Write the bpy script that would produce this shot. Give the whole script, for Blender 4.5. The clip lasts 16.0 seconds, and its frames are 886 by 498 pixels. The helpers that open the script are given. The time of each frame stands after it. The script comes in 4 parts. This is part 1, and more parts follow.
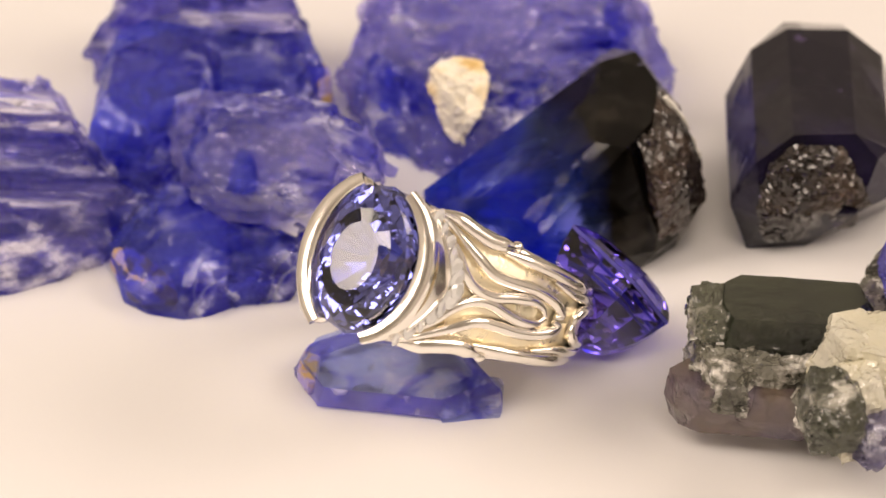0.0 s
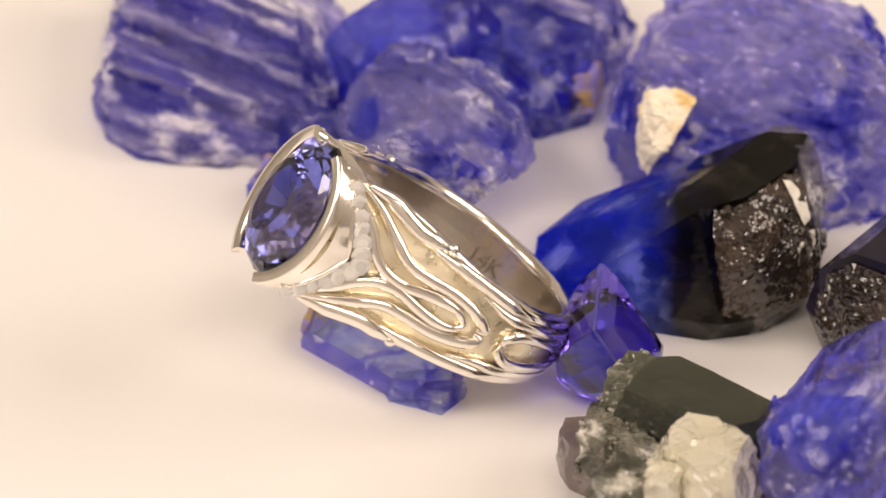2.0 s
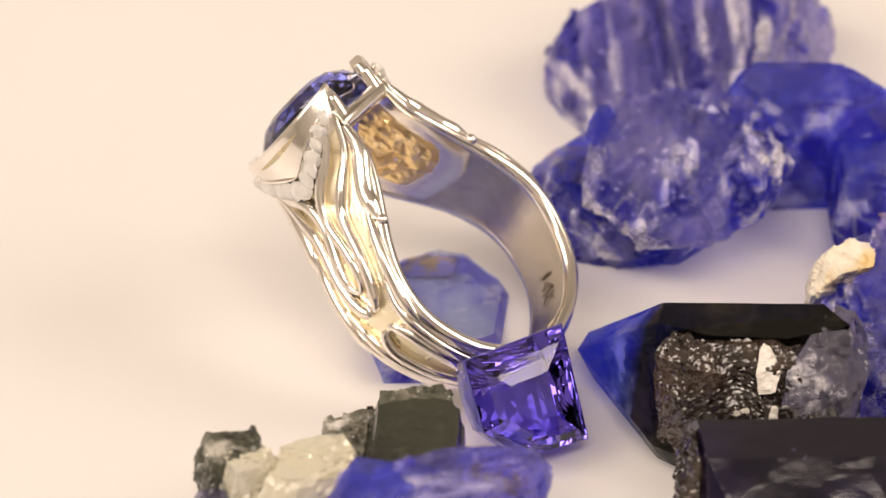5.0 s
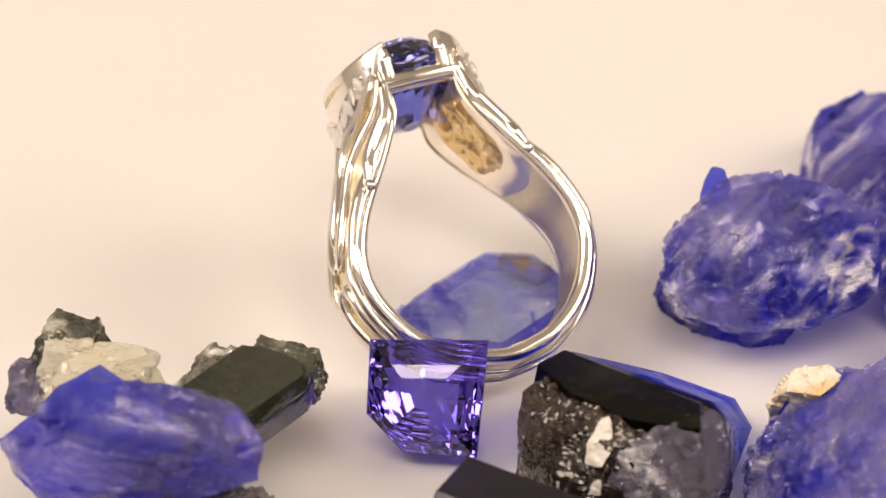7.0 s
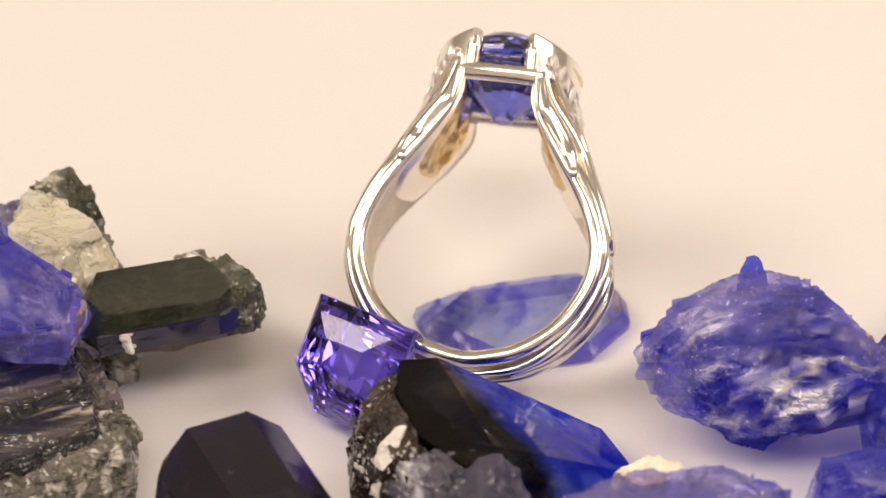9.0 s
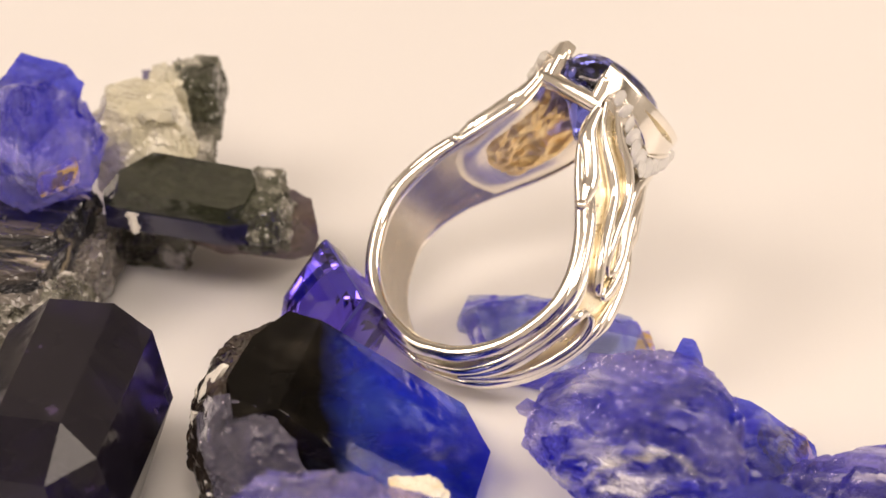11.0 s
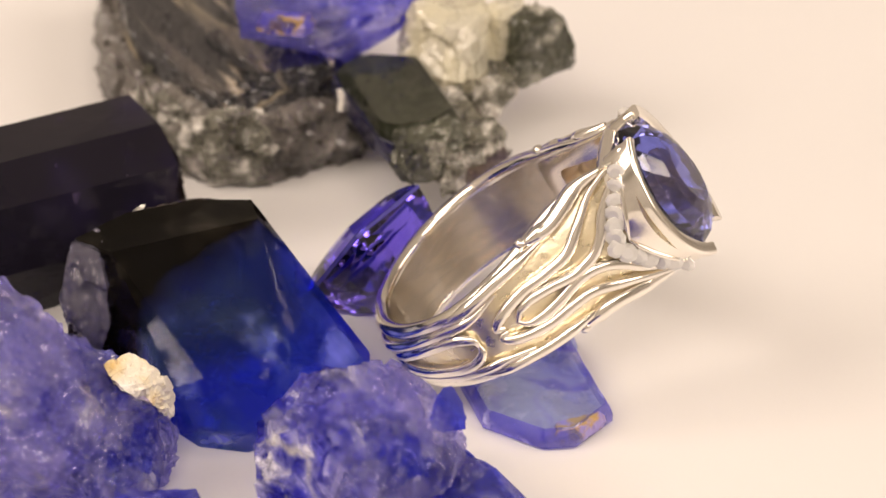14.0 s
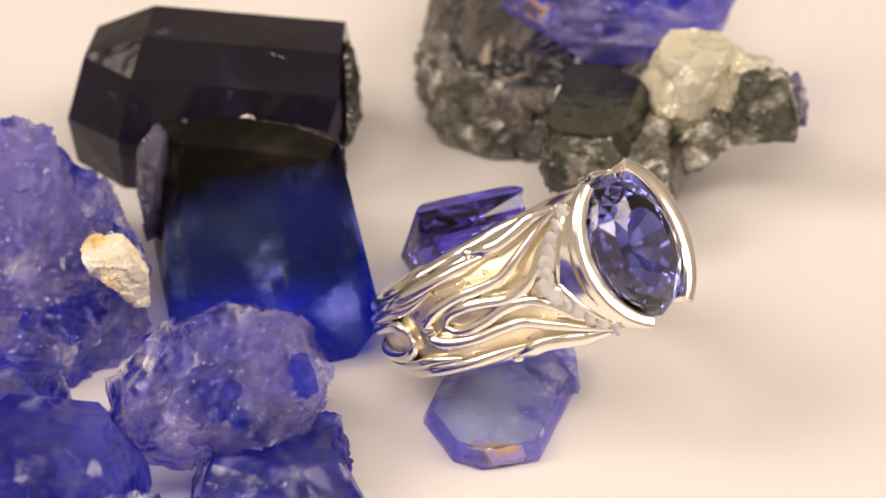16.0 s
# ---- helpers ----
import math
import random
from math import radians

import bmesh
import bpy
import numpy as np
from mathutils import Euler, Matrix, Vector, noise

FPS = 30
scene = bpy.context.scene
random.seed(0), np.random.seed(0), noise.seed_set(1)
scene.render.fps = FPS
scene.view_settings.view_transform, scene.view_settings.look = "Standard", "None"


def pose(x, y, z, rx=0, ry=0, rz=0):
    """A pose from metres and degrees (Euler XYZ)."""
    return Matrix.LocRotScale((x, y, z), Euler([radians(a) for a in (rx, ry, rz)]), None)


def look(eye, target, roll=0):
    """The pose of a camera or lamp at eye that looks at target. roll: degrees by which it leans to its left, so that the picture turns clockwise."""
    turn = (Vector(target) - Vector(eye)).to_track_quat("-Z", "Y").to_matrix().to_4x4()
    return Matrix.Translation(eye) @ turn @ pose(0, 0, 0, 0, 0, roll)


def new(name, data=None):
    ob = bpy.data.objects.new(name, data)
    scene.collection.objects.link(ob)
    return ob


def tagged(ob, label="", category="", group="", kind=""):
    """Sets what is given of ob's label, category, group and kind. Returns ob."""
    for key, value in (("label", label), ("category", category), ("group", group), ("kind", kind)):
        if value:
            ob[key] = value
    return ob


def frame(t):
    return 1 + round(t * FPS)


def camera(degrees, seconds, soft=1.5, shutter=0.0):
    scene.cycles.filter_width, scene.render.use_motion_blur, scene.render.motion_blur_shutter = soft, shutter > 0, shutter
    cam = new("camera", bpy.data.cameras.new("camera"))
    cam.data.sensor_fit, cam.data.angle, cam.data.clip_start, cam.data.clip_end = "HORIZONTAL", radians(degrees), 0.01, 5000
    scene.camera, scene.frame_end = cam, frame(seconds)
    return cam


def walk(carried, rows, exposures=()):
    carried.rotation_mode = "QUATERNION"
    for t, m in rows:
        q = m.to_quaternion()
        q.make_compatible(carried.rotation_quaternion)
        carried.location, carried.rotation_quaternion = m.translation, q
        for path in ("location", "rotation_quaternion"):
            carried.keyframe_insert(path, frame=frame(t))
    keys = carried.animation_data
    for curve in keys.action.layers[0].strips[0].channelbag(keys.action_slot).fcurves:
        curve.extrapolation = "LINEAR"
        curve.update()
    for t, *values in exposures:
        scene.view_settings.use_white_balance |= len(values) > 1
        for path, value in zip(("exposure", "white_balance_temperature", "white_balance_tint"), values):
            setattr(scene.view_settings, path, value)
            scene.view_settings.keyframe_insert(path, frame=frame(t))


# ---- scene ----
# Distances of the set are written in millimetres and turned into metres by MM.
MM = 0.001
TURN_RATE = -17.36          # degrees per second, clockwise seen from above

# ---- camera: stands still, with a breath of sway ----
cam = camera(8.0, 16.0, soft=1.5)
EYE = Vector((0.0, -0.43, 0.2947))


def aim(yaw, pitch):
    y, p = radians(yaw), radians(pitch)
    way = Vector((-math.sin(y) * math.cos(p), math.cos(y) * math.cos(p), -math.sin(p)))
    return look(EYE, EYE + way, 0.65)


SWAY = [(0.0, 0.346, 33.379), (0.5, 0.366, 33.381), (1.0, 0.350, 33.384), (1.5, 0.331, 33.386), (2.5, 0.341, 33.385),
        (3.5, 0.357, 33.381), (4.2, 0.354, 33.366), (6.3, 0.334, 33.372), (7.0, 0.323, 33.374), (8.0, 0.331, 33.374),
        (9.2, 0.372, 33.376), (11.3, 0.378, 33.387), (12.0, 0.338, 33.391), (13.0, 0.319, 33.394), (14.0, 0.311, 33.390),
        (15.0, 0.322, 33.358), (15.5, 0.354, 33.347), (16.0, 0.424, 33.356)]
walk(cam, [(t, aim(y, p)) for t, y, p in SWAY])
cam.data.dof.use_dof = True
cam.data.dof.focus_distance = 0.508
cam.data.dof.aperture_fstop = 42.0

# ---- light: three soft boxes inside an added, unseen pale room ----
world = bpy.data.worlds.new("room_light")
scene.world = world
world.use_nodes = True
world.node_tree.nodes["Background"].inputs[0].default_value = (1.0, 0.90, 0.80, 1)
world.node_tree.nodes["Background"].inputs[1].default_value = 0.25


def soft_box(name, place, target, w, h, watts, colour):
    lamp = bpy.data.lights.new(name, "AREA")
    lamp.shape, lamp.size, lamp.size_y, lamp.energy, lamp.color = "RECTANGLE", w, h, watts, colour
    ob = new(name, lamp)
    ob.matrix_basis = look(place, target)
    return ob


soft_box("soft_box_west", (-0.76, -0.20, 0.74), (0, 0, 0), 0.52, 0.62, 6.6, (1.0, 0.835, 0.715))
soft_box("soft_box_east", (0.80, -0.08, 0.54), (0, 0, 0), 0.52, 0.62, 5.4, (1.0, 0.835, 0.715))
soft_box("soft_box_front", (0.0, -0.64, 0.94), (0, 0, 0), 0.80, 0.26, 5.6, (1.0, 0.835, 0.715))
scene.view_settings.exposure = 0.18


# ---- materials ----
def shader(name, colour, rough=0.5, metal=0.0, trans=0.0, ior=1.45, vary=None, scale=300.0, stretch=(1, 1, 1),
           bump=0.0, bump_scale=900.0, spread=(0.35, 0.65), veil=None, veil_scale=500.0, veil_at=(0.55, 0.72), rough2=None, zone=None, clear=0.0, patchy=0.0, coat=0.0,
           facet=None, seam=None):
    """A surface with two scales of colour (vary over scale, veil over veil_scale) and a fine relief."""
    m = bpy.data.materials.new(name)
    m.use_nodes = True
    nt = m.node_tree
    b = nt.nodes["Principled BSDF"]
    b.inputs["Base Color"].default_value = (*colour, 1)
    b.inputs["Roughness"].default_value = rough
    b.inputs["Metallic"].default_value = metal
    b.inputs["Transmission Weight"].default_value = trans
    b.inputs["IOR"].default_value = ior
    b.inputs["Coat Weight"].default_value = coat
    b.inputs["Coat Roughness"].default_value = 0.03
    co = nt.nodes.new("ShaderNodeTexCoord")
    mp = nt.nodes.new("ShaderNodeMapping")
    mp.inputs["Scale"].default_value = stretch
    nt.links.new(co.outputs["Object"], mp.inputs["Vector"])

    def grain(s, detail=5.0):
        n = nt.nodes.new("ShaderNodeTexNoise")
        n.inputs["Scale"].default_value, n.inputs["Detail"].default_value = s, detail
        nt.links.new(mp.outputs[0], n.inputs["Vector"])
        return n.outputs["Fac"]

    def ramp(src, lo, hi):
        r = nt.nodes.new("ShaderNodeMapRange")
        r.inputs["From Min"].default_value, r.inputs["From Max"].default_value = lo, hi
        nt.links.new(src, r.inputs["Value"])
        return r.outputs["Result"]

    def mix(fac, a, c):
        x = nt.nodes.new("ShaderNodeMix")
        x.data_type = "RGBA"
        nt.links.new(fac, x.inputs["Factor"])
        if isinstance(a, tuple):
            x.inputs["A"].default_value = (*a, 1)
        else:
            nt.links.new(a, x.inputs["A"])
        x.inputs["B"].default_value = (*c, 1)
        return x.outputs["Result"]

    last, fac = colour, None
    if vary:
        last = mix(ramp(grain(scale), *spread), last, vary)
    if veil:
        fac = ramp(grain(veil_scale, 8.0), *veil_at)
        if patchy:
            both = nt.nodes.new("ShaderNodeMath")
            both.operation = "MULTIPLY"
            nt.links.new(fac, both.inputs[0])
            nt.links.new(ramp(grain(patchy, 3.0), 0.42, 0.62), both.inputs[1])
            fac = both.outputs[0]
        last = mix(fac, last, veil)
        if trans:
            less = nt.nodes.new("ShaderNodeMapRange")
            less.inputs["To Min"].default_value, less.inputs["To Max"].default_value = trans, trans * 0.25
            nt.links.new(fac, less.inputs["Value"])
            nt.links.new(less.outputs["Result"], b.inputs["Transmission Weight"])
    if seam:
        tone, s, width = seam
        bent = nt.nodes.new("ShaderNodeVectorMath")
        bent.operation = "MULTIPLY_ADD"
        wob = nt.nodes.new("ShaderNodeTexNoise")
        wob.inputs["Scale"].default_value = s * 1.3
        nt.links.new(mp.outputs[0], wob.inputs["Vector"])
        bent.inputs[1].default_value = (1.1 / s,) * 3
        nt.links.new(wob.outputs["Color"], bent.inputs[0])
        nt.links.new(mp.outputs[0], bent.inputs[2])
        cells = nt.nodes.new("ShaderNodeTexVoronoi")
        cells.feature = "DISTANCE_TO_EDGE"
        cells.inputs["Scale"].default_value = s
        nt.links.new(bent.outputs[0], cells.inputs["Vector"])
        line = nt.nodes.new("ShaderNodeMath")
        line.operation = "MULTIPLY"
        nt.links.new(ramp(cells.outputs["Distance"], width, width * 0.2), line.inputs[0])
        nt.links.new(ramp(grain(s * 0.9, 3.0), 0.45, 0.60), line.inputs[1])
        last = mix(line.outputs[0], last, tone)
    if zone:
        way, lo, hi, other = zone
        dot = nt.nodes.new("ShaderNodeVectorMath")
        dot.operation = "DOT_PRODUCT"
        dot.inputs[1].default_value = way
        warp = nt.nodes.new("ShaderNodeMath")
        warp.operation = "MULTIPLY_ADD"
        warp.inputs[1].default_value = 0.006
        nt.links.new(co.outputs["Object"], dot.inputs[0])
        nt.links.new(grain(130.0), warp.inputs[0])
        nt.links.new(dot.outputs["Value"], warp.inputs[2])
        last = mix(ramp(warp.outputs[0], lo, hi), last, other)
    if not isinstance(last, tuple):
        nt.links.new(last, b.inputs["Base Color"])
    if rough2 is not None:
        rr = nt.nodes.new("ShaderNodeMapRange")
        rr.inputs["From Min"].default_value, rr.inputs["From Max"].default_value = 0.35, 0.65
        rr.inputs["To Min"].default_value, rr.inputs["To Max"].default_value = rough, rough2
        nt.links.new(grain(scale * 2.3), rr.inputs["Value"])
        nt.links.new(rr.outputs["Result"], b.inputs["Roughness"])
    flat = None
    if facet:
        # small broken planes, each tilted its own way
        s, tilt = facet
        cells = nt.nodes.new("ShaderNodeTexVoronoi")
        cells.inputs["Scale"].default_value = s
        nt.links.new(mp.outputs[0], cells.inputs["Vector"])
        ops = []
        for kind in ("SUBTRACT", "SUBTRACT", "DOT_PRODUCT"):
            v = nt.nodes.new("ShaderNodeVectorMath")
            v.operation = kind
            ops.append(v)
        nt.links.new(mp.outputs[0], ops[0].inputs[0])
        nt.links.new(cells.outputs["Position"], ops[0].inputs[1])
        nt.links.new(cells.outputs["Color"], ops[1].inputs[0])
        ops[1].inputs[1].default_value = (0.5, 0.5, 0.5)
        nt.links.new(ops[0].outputs[0], ops[2].inputs[0])
        nt.links.new(ops[1].outputs[0], ops[2].inputs[1])
        flat = nt.nodes.new("ShaderNodeBump")
        flat.inputs["Strength"].default_value, flat.inputs["Distance"].default_value = 1.0, tilt
        nt.links.new(ops[2].outputs["Value"], flat.inputs["Height"])
        nt.links.new(flat.outputs["Normal"], b.inputs["Normal"])
        nt.links.new(flat.outputs["Normal"], b.inputs["Coat Normal"])
    if bump:
        bp = nt.nodes.new("ShaderNodeBump")
        bp.inputs["Strength"].default_value, bp.inputs["Distance"].default_value = bump, 0.0004
        nt.links.new(grain(bump_scale, 6.0), bp.inputs["Height"])
        if flat:
            nt.links.new(flat.outputs["Normal"], bp.inputs["Normal"])
        nt.links.new(bp.outputs["Normal"], b.inputs["Normal"])
    if clear:
        see = nt.nodes.new("ShaderNodeBsdfTransparent")
        if isinstance(last, tuple):
            see.inputs["Color"].default_value = (*last, 1)
        else:
            nt.links.new(last, see.inputs["Color"])
        ms = nt.nodes.new("ShaderNodeMixShader")
        ms.inputs["Fac"].default_value = clear
        if fac:
            through_it = nt.nodes.new("ShaderNodeMapRange")
            through_it.inputs["To Min"].default_value, through_it.inputs["To Max"].default_value = clear, clear * 0.4
            nt.links.new(fac, through_it.inputs["Value"])
            nt.links.new(through_it.outputs["Result"], ms.inputs["Fac"])
        nt.links.new(b.outputs["BSDF"], ms.inputs[1])
        nt.links.new(see.outputs["BSDF"], ms.inputs[2])
        nt.links.new(ms.outputs["Shader"], nt.nodes["Material Output"].inputs["Surface"])
    return m


WHITE_BOARD = shader("white_board", (0.80, 0.785, 0.77), 0.26, vary=(0.77, 0.755, 0.74), scale=14, bump=0.03, bump_scale=2500)
# tone of the added room, set for its bounce and its mirror image in the gold
BOUNCE_CLOTH = shader("bounce_cloth", (0.56, 0.54, 0.50), 0.9, vary=(0.47, 0.45, 0.42), scale=6)
GOLD_BRIGHT = shader("polished_gold", (0.96, 0.92, 0.86), 0.11, 1.0, vary=(0.94, 0.89, 0.81), scale=250, bump=0.02, bump_scale=1500, rough2=0.2)
GOLD_SATIN = shader("satin_gold", (0.97, 0.86, 0.60), 0.24, 1.0, vary=(0.97, 0.90, 0.72), scale=350, bump=0.12, bump_scale=2500, rough2=0.42)
GOLD_INNER = shader("brushed_gold", (0.95, 0.885, 0.79), 0.26, 1.0, vary=(0.92, 0.85, 0.75), scale=200, bump=0.04, bump_scale=3500)
GOLD_CAST = shader("cast_gold", (0.85, 0.62, 0.30), 0.28, 1.0, vary=(0.90, 0.72, 0.42), scale=600, bump=0.5, bump_scale=1400)
GIRDLE = shader("frosted_girdle", (0.16, 0.14, 0.60), 0.3, 0.0, 0.3, 1.5, vary=(0.24, 0.22, 0.7), scale=500, clear=0.4)
SAPPHIRE = shader("blue_sapphire", (0.165, 0.185, 0.68), 0.0, 0.0, 1.0, 1.76)
TANZANITE = shader("violet_cut_stone", (0.19, 0.13, 0.98), 0.0, 0.0, 1.0, 1.70)
DIAMOND = shader("small_diamond", (1.0, 0.985, 0.95), 0.0, 0.0, 0.36, 2.3, coat=1.0)
# veil and seam: frost and fracture lines, with white glints painted in as colour
PALE = shader("pale_violet_crystal", (0.74, 0.71, 0.99), 0.04, 0.0, 0.75, 1.5, vary=(0.13, 0.13, 0.84), scale=120, spread=(0.44, 0.60), stretch=(0.5, 1.1, 1.0), bump=0.5, bump_scale=800,
              veil=(0.96, 0.94, 0.99), veil_scale=320, veil_at=(0.47, 0.62), patchy=120, rough2=0.14, clear=0.58, coat=1.0, facet=(480, 1.3), seam=((0.98, 0.96, 0.95), 210, 0.08))
STRIPED = shader("striated_violet_crystal", (0.50, 0.46, 0.90), 0.05, 0.0, 0.72, 1.5, vary=(0.12, 0.11, 0.66), scale=230, spread=(0.40, 0.58), stretch=(0.12, 1.5, 1.3), bump=0.6, bump_scale=800,
                 veil=(0.88, 0.85, 0.95), veil_scale=300, veil_at=(0.46, 0.63), rough2=0.14, clear=0.58, coat=0.9, facet=(420, 0.8))
LENGTHWISE = shader("lengthwise_violet_crystal", (0.44, 0.42, 0.94), 0.05, 0.0, 0.72, 1.5, vary=(0.20, 0.19, 0.84), scale=160, spread=(0.42, 0.62), stretch=(1.4, 0.3, 1.2), bump=0.5, bump_scale=800,
                 veil=(0.78, 0.76, 0.96), veil_scale=240, veil_at=(0.50, 0.70), rough2=0.14, clear=0.6, coat=1.0, facet=(420, 0.7))
BLUE = shader("clear_blue_crystal", (0.31, 0.34, 0.98), 0.03, 0.0, 0.75, 1.55, vary=(0.085, 0.07, 0.70), scale=100, spread=(0.44, 0.58), bump=0.25, bump_scale=700,
              veil=(0.70, 0.70, 0.98), veil_scale=300, veil_at=(0.50, 0.64), patchy=120, rough2=0.10, clear=0.62, coat=1.0, facet=(260, 0.75), seam=((0.76, 0.78, 0.96), 160, 0.05))
# paler than the stone itself: the top face's reflected sheen is in the colour
TABLET = shader("flat_tablet_crystal", (0.82, 0.87, 0.99), 0.03, 0.0, 0.75, 1.5, vary=(0.70, 0.73, 0.98), scale=90, bump=0.05, bump_scale=900, rough2=0.08,
                veil=(0.90, 0.92, 0.99), veil_scale=300, veil_at=(0.55, 0.72), patchy=120, clear=0.78, coat=1.0, facet=(110, 0.12), seam=((0.34, 0.32, 0.86), 130, 0.07))
TABLET_EDGE = shader("violet_tablet_edge", (0.64, 0.60, 0.98), 0.05, 0.0, 0.7, 1.5, vary=(0.40, 0.36, 0.94), scale=220, bump=0.2, bump_scale=900, rough2=0.14,
                     veil=(0.66, 0.64, 0.96), veil_scale=420, veil_at=(0.56, 0.68), clear=0.55, coat=1.0, facet=(320, 0.4))
# vary and veil paint inner reflections and blue sparkle as colour; zone is natural
BICOLOUR = shader("blue_black_crystal", (0.06, 0.12, 0.88), 0.05, 0.0, 0.78, 1.5, vary=(0.28, 0.44, 0.70), scale=95, spread=(0.46, 0.66), bump=0.03, bump_scale=500,
                  veil=(0.22, 0.26, 0.99), veil_scale=210, veil_at=(0.50, 0.60), patchy=150, rough2=0.10, clear=0.64, facet=(150, 0.20), seam=((0.40, 0.50, 0.98), 170, 0.06),
                  zone=((0.945, 0.33, 0.15), 0.0035, 0.0068, (0.022, 0.017, 0.010)))
BLACK = shader("black_crystal", (0.012, 0.010, 0.018), 0.05, 0.0, 0.25, 1.38, vary=(0.018, 0.013, 0.045), scale=120, spread=(0.46, 0.66), bump=0.08, bump_scale=500, rough2=0.16, facet=(90, 0.08), veil=(0.10, 0.07, 0.16), veil_scale=260, veil_at=(0.66, 0.76))
CRUST = shader("broken_dark_crust", (0.030, 0.022, 0.018), 0.04, 0.0, 0.35, 1.6, vary=(0.11, 0.075, 0.055), scale=190, spread=(0.48, 0.68), bump=0.12, bump_scale=900,
               veil=(0.24, 0.17, 0.13), veil_scale=240, veil_at=(0.58, 0.74), patchy=160, rough2=0.2, coat=0.3, facet=(220, 0.40))
GREY_CLEAR = shader("frosted_clear_crystal", (0.52, 0.50, 0.66), 0.08, 0.0, 0.65, 1.55, vary=(0.24, 0.22, 0.42), scale=160, bump=0.3, bump_scale=1100, veil=(0.88, 0.87, 0.92), veil_scale=330, veil_at=(0.56, 0.70), rough2=0.22, clear=0.5, coat=1.0, facet=(380, 0.8))
SMOKY = shader("smoky_layer", (0.34, 0.26, 0.19), 0.06, 0.0, 0.55, 1.58, vary=(0.20, 0.16, 0.30), scale=170, bump=0.2, bump_scale=900, veil=(0.35, 0.22, 0.06), veil_scale=260, veil_at=(0.6, 0.72), rough2=0.2, clear=0.3, coat=0.8, facet=(380, 0.5))
WHITE_CHIP = shader("white_mineral_crust", (0.86, 0.80, 0.66), 0.5, vary=(0.80, 0.60, 0.27), scale=210, bump=0.6, bump_scale=900, spread=(0.50, 0.70), veil=(0.93, 0.90, 0.82), veil_scale=330, facet=(420, 0.6))
CHALK = shader("chalky_white", (0.84, 0.82, 0.77), 0.4, vary=(0.70, 0.66, 0.58), scale=500, bump=0.6, bump_scale=1300, facet=(600, 0.5), coat=0.4)
GREEN = shader("dark_green_crystal", (0.14, 0.155, 0.10), 0.03, 0.0, 0.6, 1.6, vary=(0.04, 0.047, 0.038), scale=90, spread=(0.42, 0.62), bump=0.03, bump_scale=900, rough2=0.08, veil=(0.03, 0.03, 0.025), veil_scale=420, veil_at=(0.64, 0.72), clear=0.48, coat=1.0, facet=(120, 0.05))
NIGHT = shader("dark_blue_side_face", (0.018, 0.018, 0.05), 0.04, 0.0, 0.4, 1.6, vary=(0.03, 0.028, 0.10), scale=160, bump=0.05, bump_scale=900, rough2=0.10, coat=1.0, facet=(160, 0.12))
GREY_GREEN = shader("grey_green_glassy_rock", (0.24, 0.25, 0.18), 0.08, 0.0, 0.5, 1.55, vary=(0.10, 0.105, 0.075), scale=170, bump=0.3, bump_scale=1100, veil=(0.62, 0.60, 0.52), veil_scale=330, veil_at=(0.56, 0.70), rough2=0.25, clear=0.35, coat=1.0, facet=(380, 0.8))
QUARTZ = shader("pale_yellow_quartz", (0.95, 0.90, 0.68), 0.10, 0.0, 0.35, 1.5, vary=(0.97, 0.94, 0.80), scale=200, bump=0.4, bump_scale=1000, veil=(0.50, 0.47, 0.33), veil_scale=300, veil_at=(0.56, 0.72), patchy=160, rough2=0.22, clear=0.12, coat=1.0, facet=(330, 0.8))
GREY = shader("grey_green_rock", (0.36, 0.35, 0.28), 0.10, 0.0, 0.45, 1.55, vary=(0.13, 0.125, 0.09), scale=260, spread=(0.42, 0.6), bump=0.6, bump_scale=1500, veil=(0.80, 0.77, 0.70), veil_scale=480, veil_at=(0.50, 0.64), rough2=0.3, clear=0.25, coat=0.9, facet=(620, 1.0))
GREY_DARK = shader("dark_grey_rock", (0.10, 0.092, 0.085), 0.08, 0.0, 0.3, 1.5, vary=(0.25, 0.225, 0.20), scale=200, stretch=(0.35, 1.2, 1.2), bump=0.5, bump_scale=1100, veil=(0.55, 0.50, 0.46), veil_scale=300, veil_at=(0.58, 0.72), rough2=0.3, coat=0.9, facet=(360, 0.9))
MICA = shader("dark_mica_rock", (0.022, 0.022, 0.026), 0.10, 0.0, 0.1, 1.5, vary=(0.15, 0.13, 0.115), scale=260, spread=(0.52, 0.76), stretch=(0.16, 1.4, 1.4), bump=0.6, bump_scale=700, veil=(0.52, 0.45, 0.36), veil_scale=300, veil_at=(0.62, 0.72), rough2=0.3, coat=0.9, facet=(150, 0.22), seam=((0.56, 0.47, 0.32), 100, 0.05))
RUST = shader("ochre_stain", (0.50, 0.33, 0.13), 0.4, vary=(0.34, 0.28, 0.62), scale=700, spread=(0.42, 0.55), bump=0.6, bump_scale=1700)


# ---- mesh helpers ----
def part(name, bm, material, parent, label="", smooth=False):
    me = bpy.data.meshes.new(name)
    bmesh.ops.recalc_face_normals(bm, faces=bm.faces)
    bm.to_mesh(me)
    bm.free()
    me.materials.append(material)
    if smooth:
        me.shade_smooth()
        me.set_sharp_from_angle(angle=radians(48))
    ob = new(name, me)
    if parent:
        ob.parent = parent
    return tagged(ob, label)


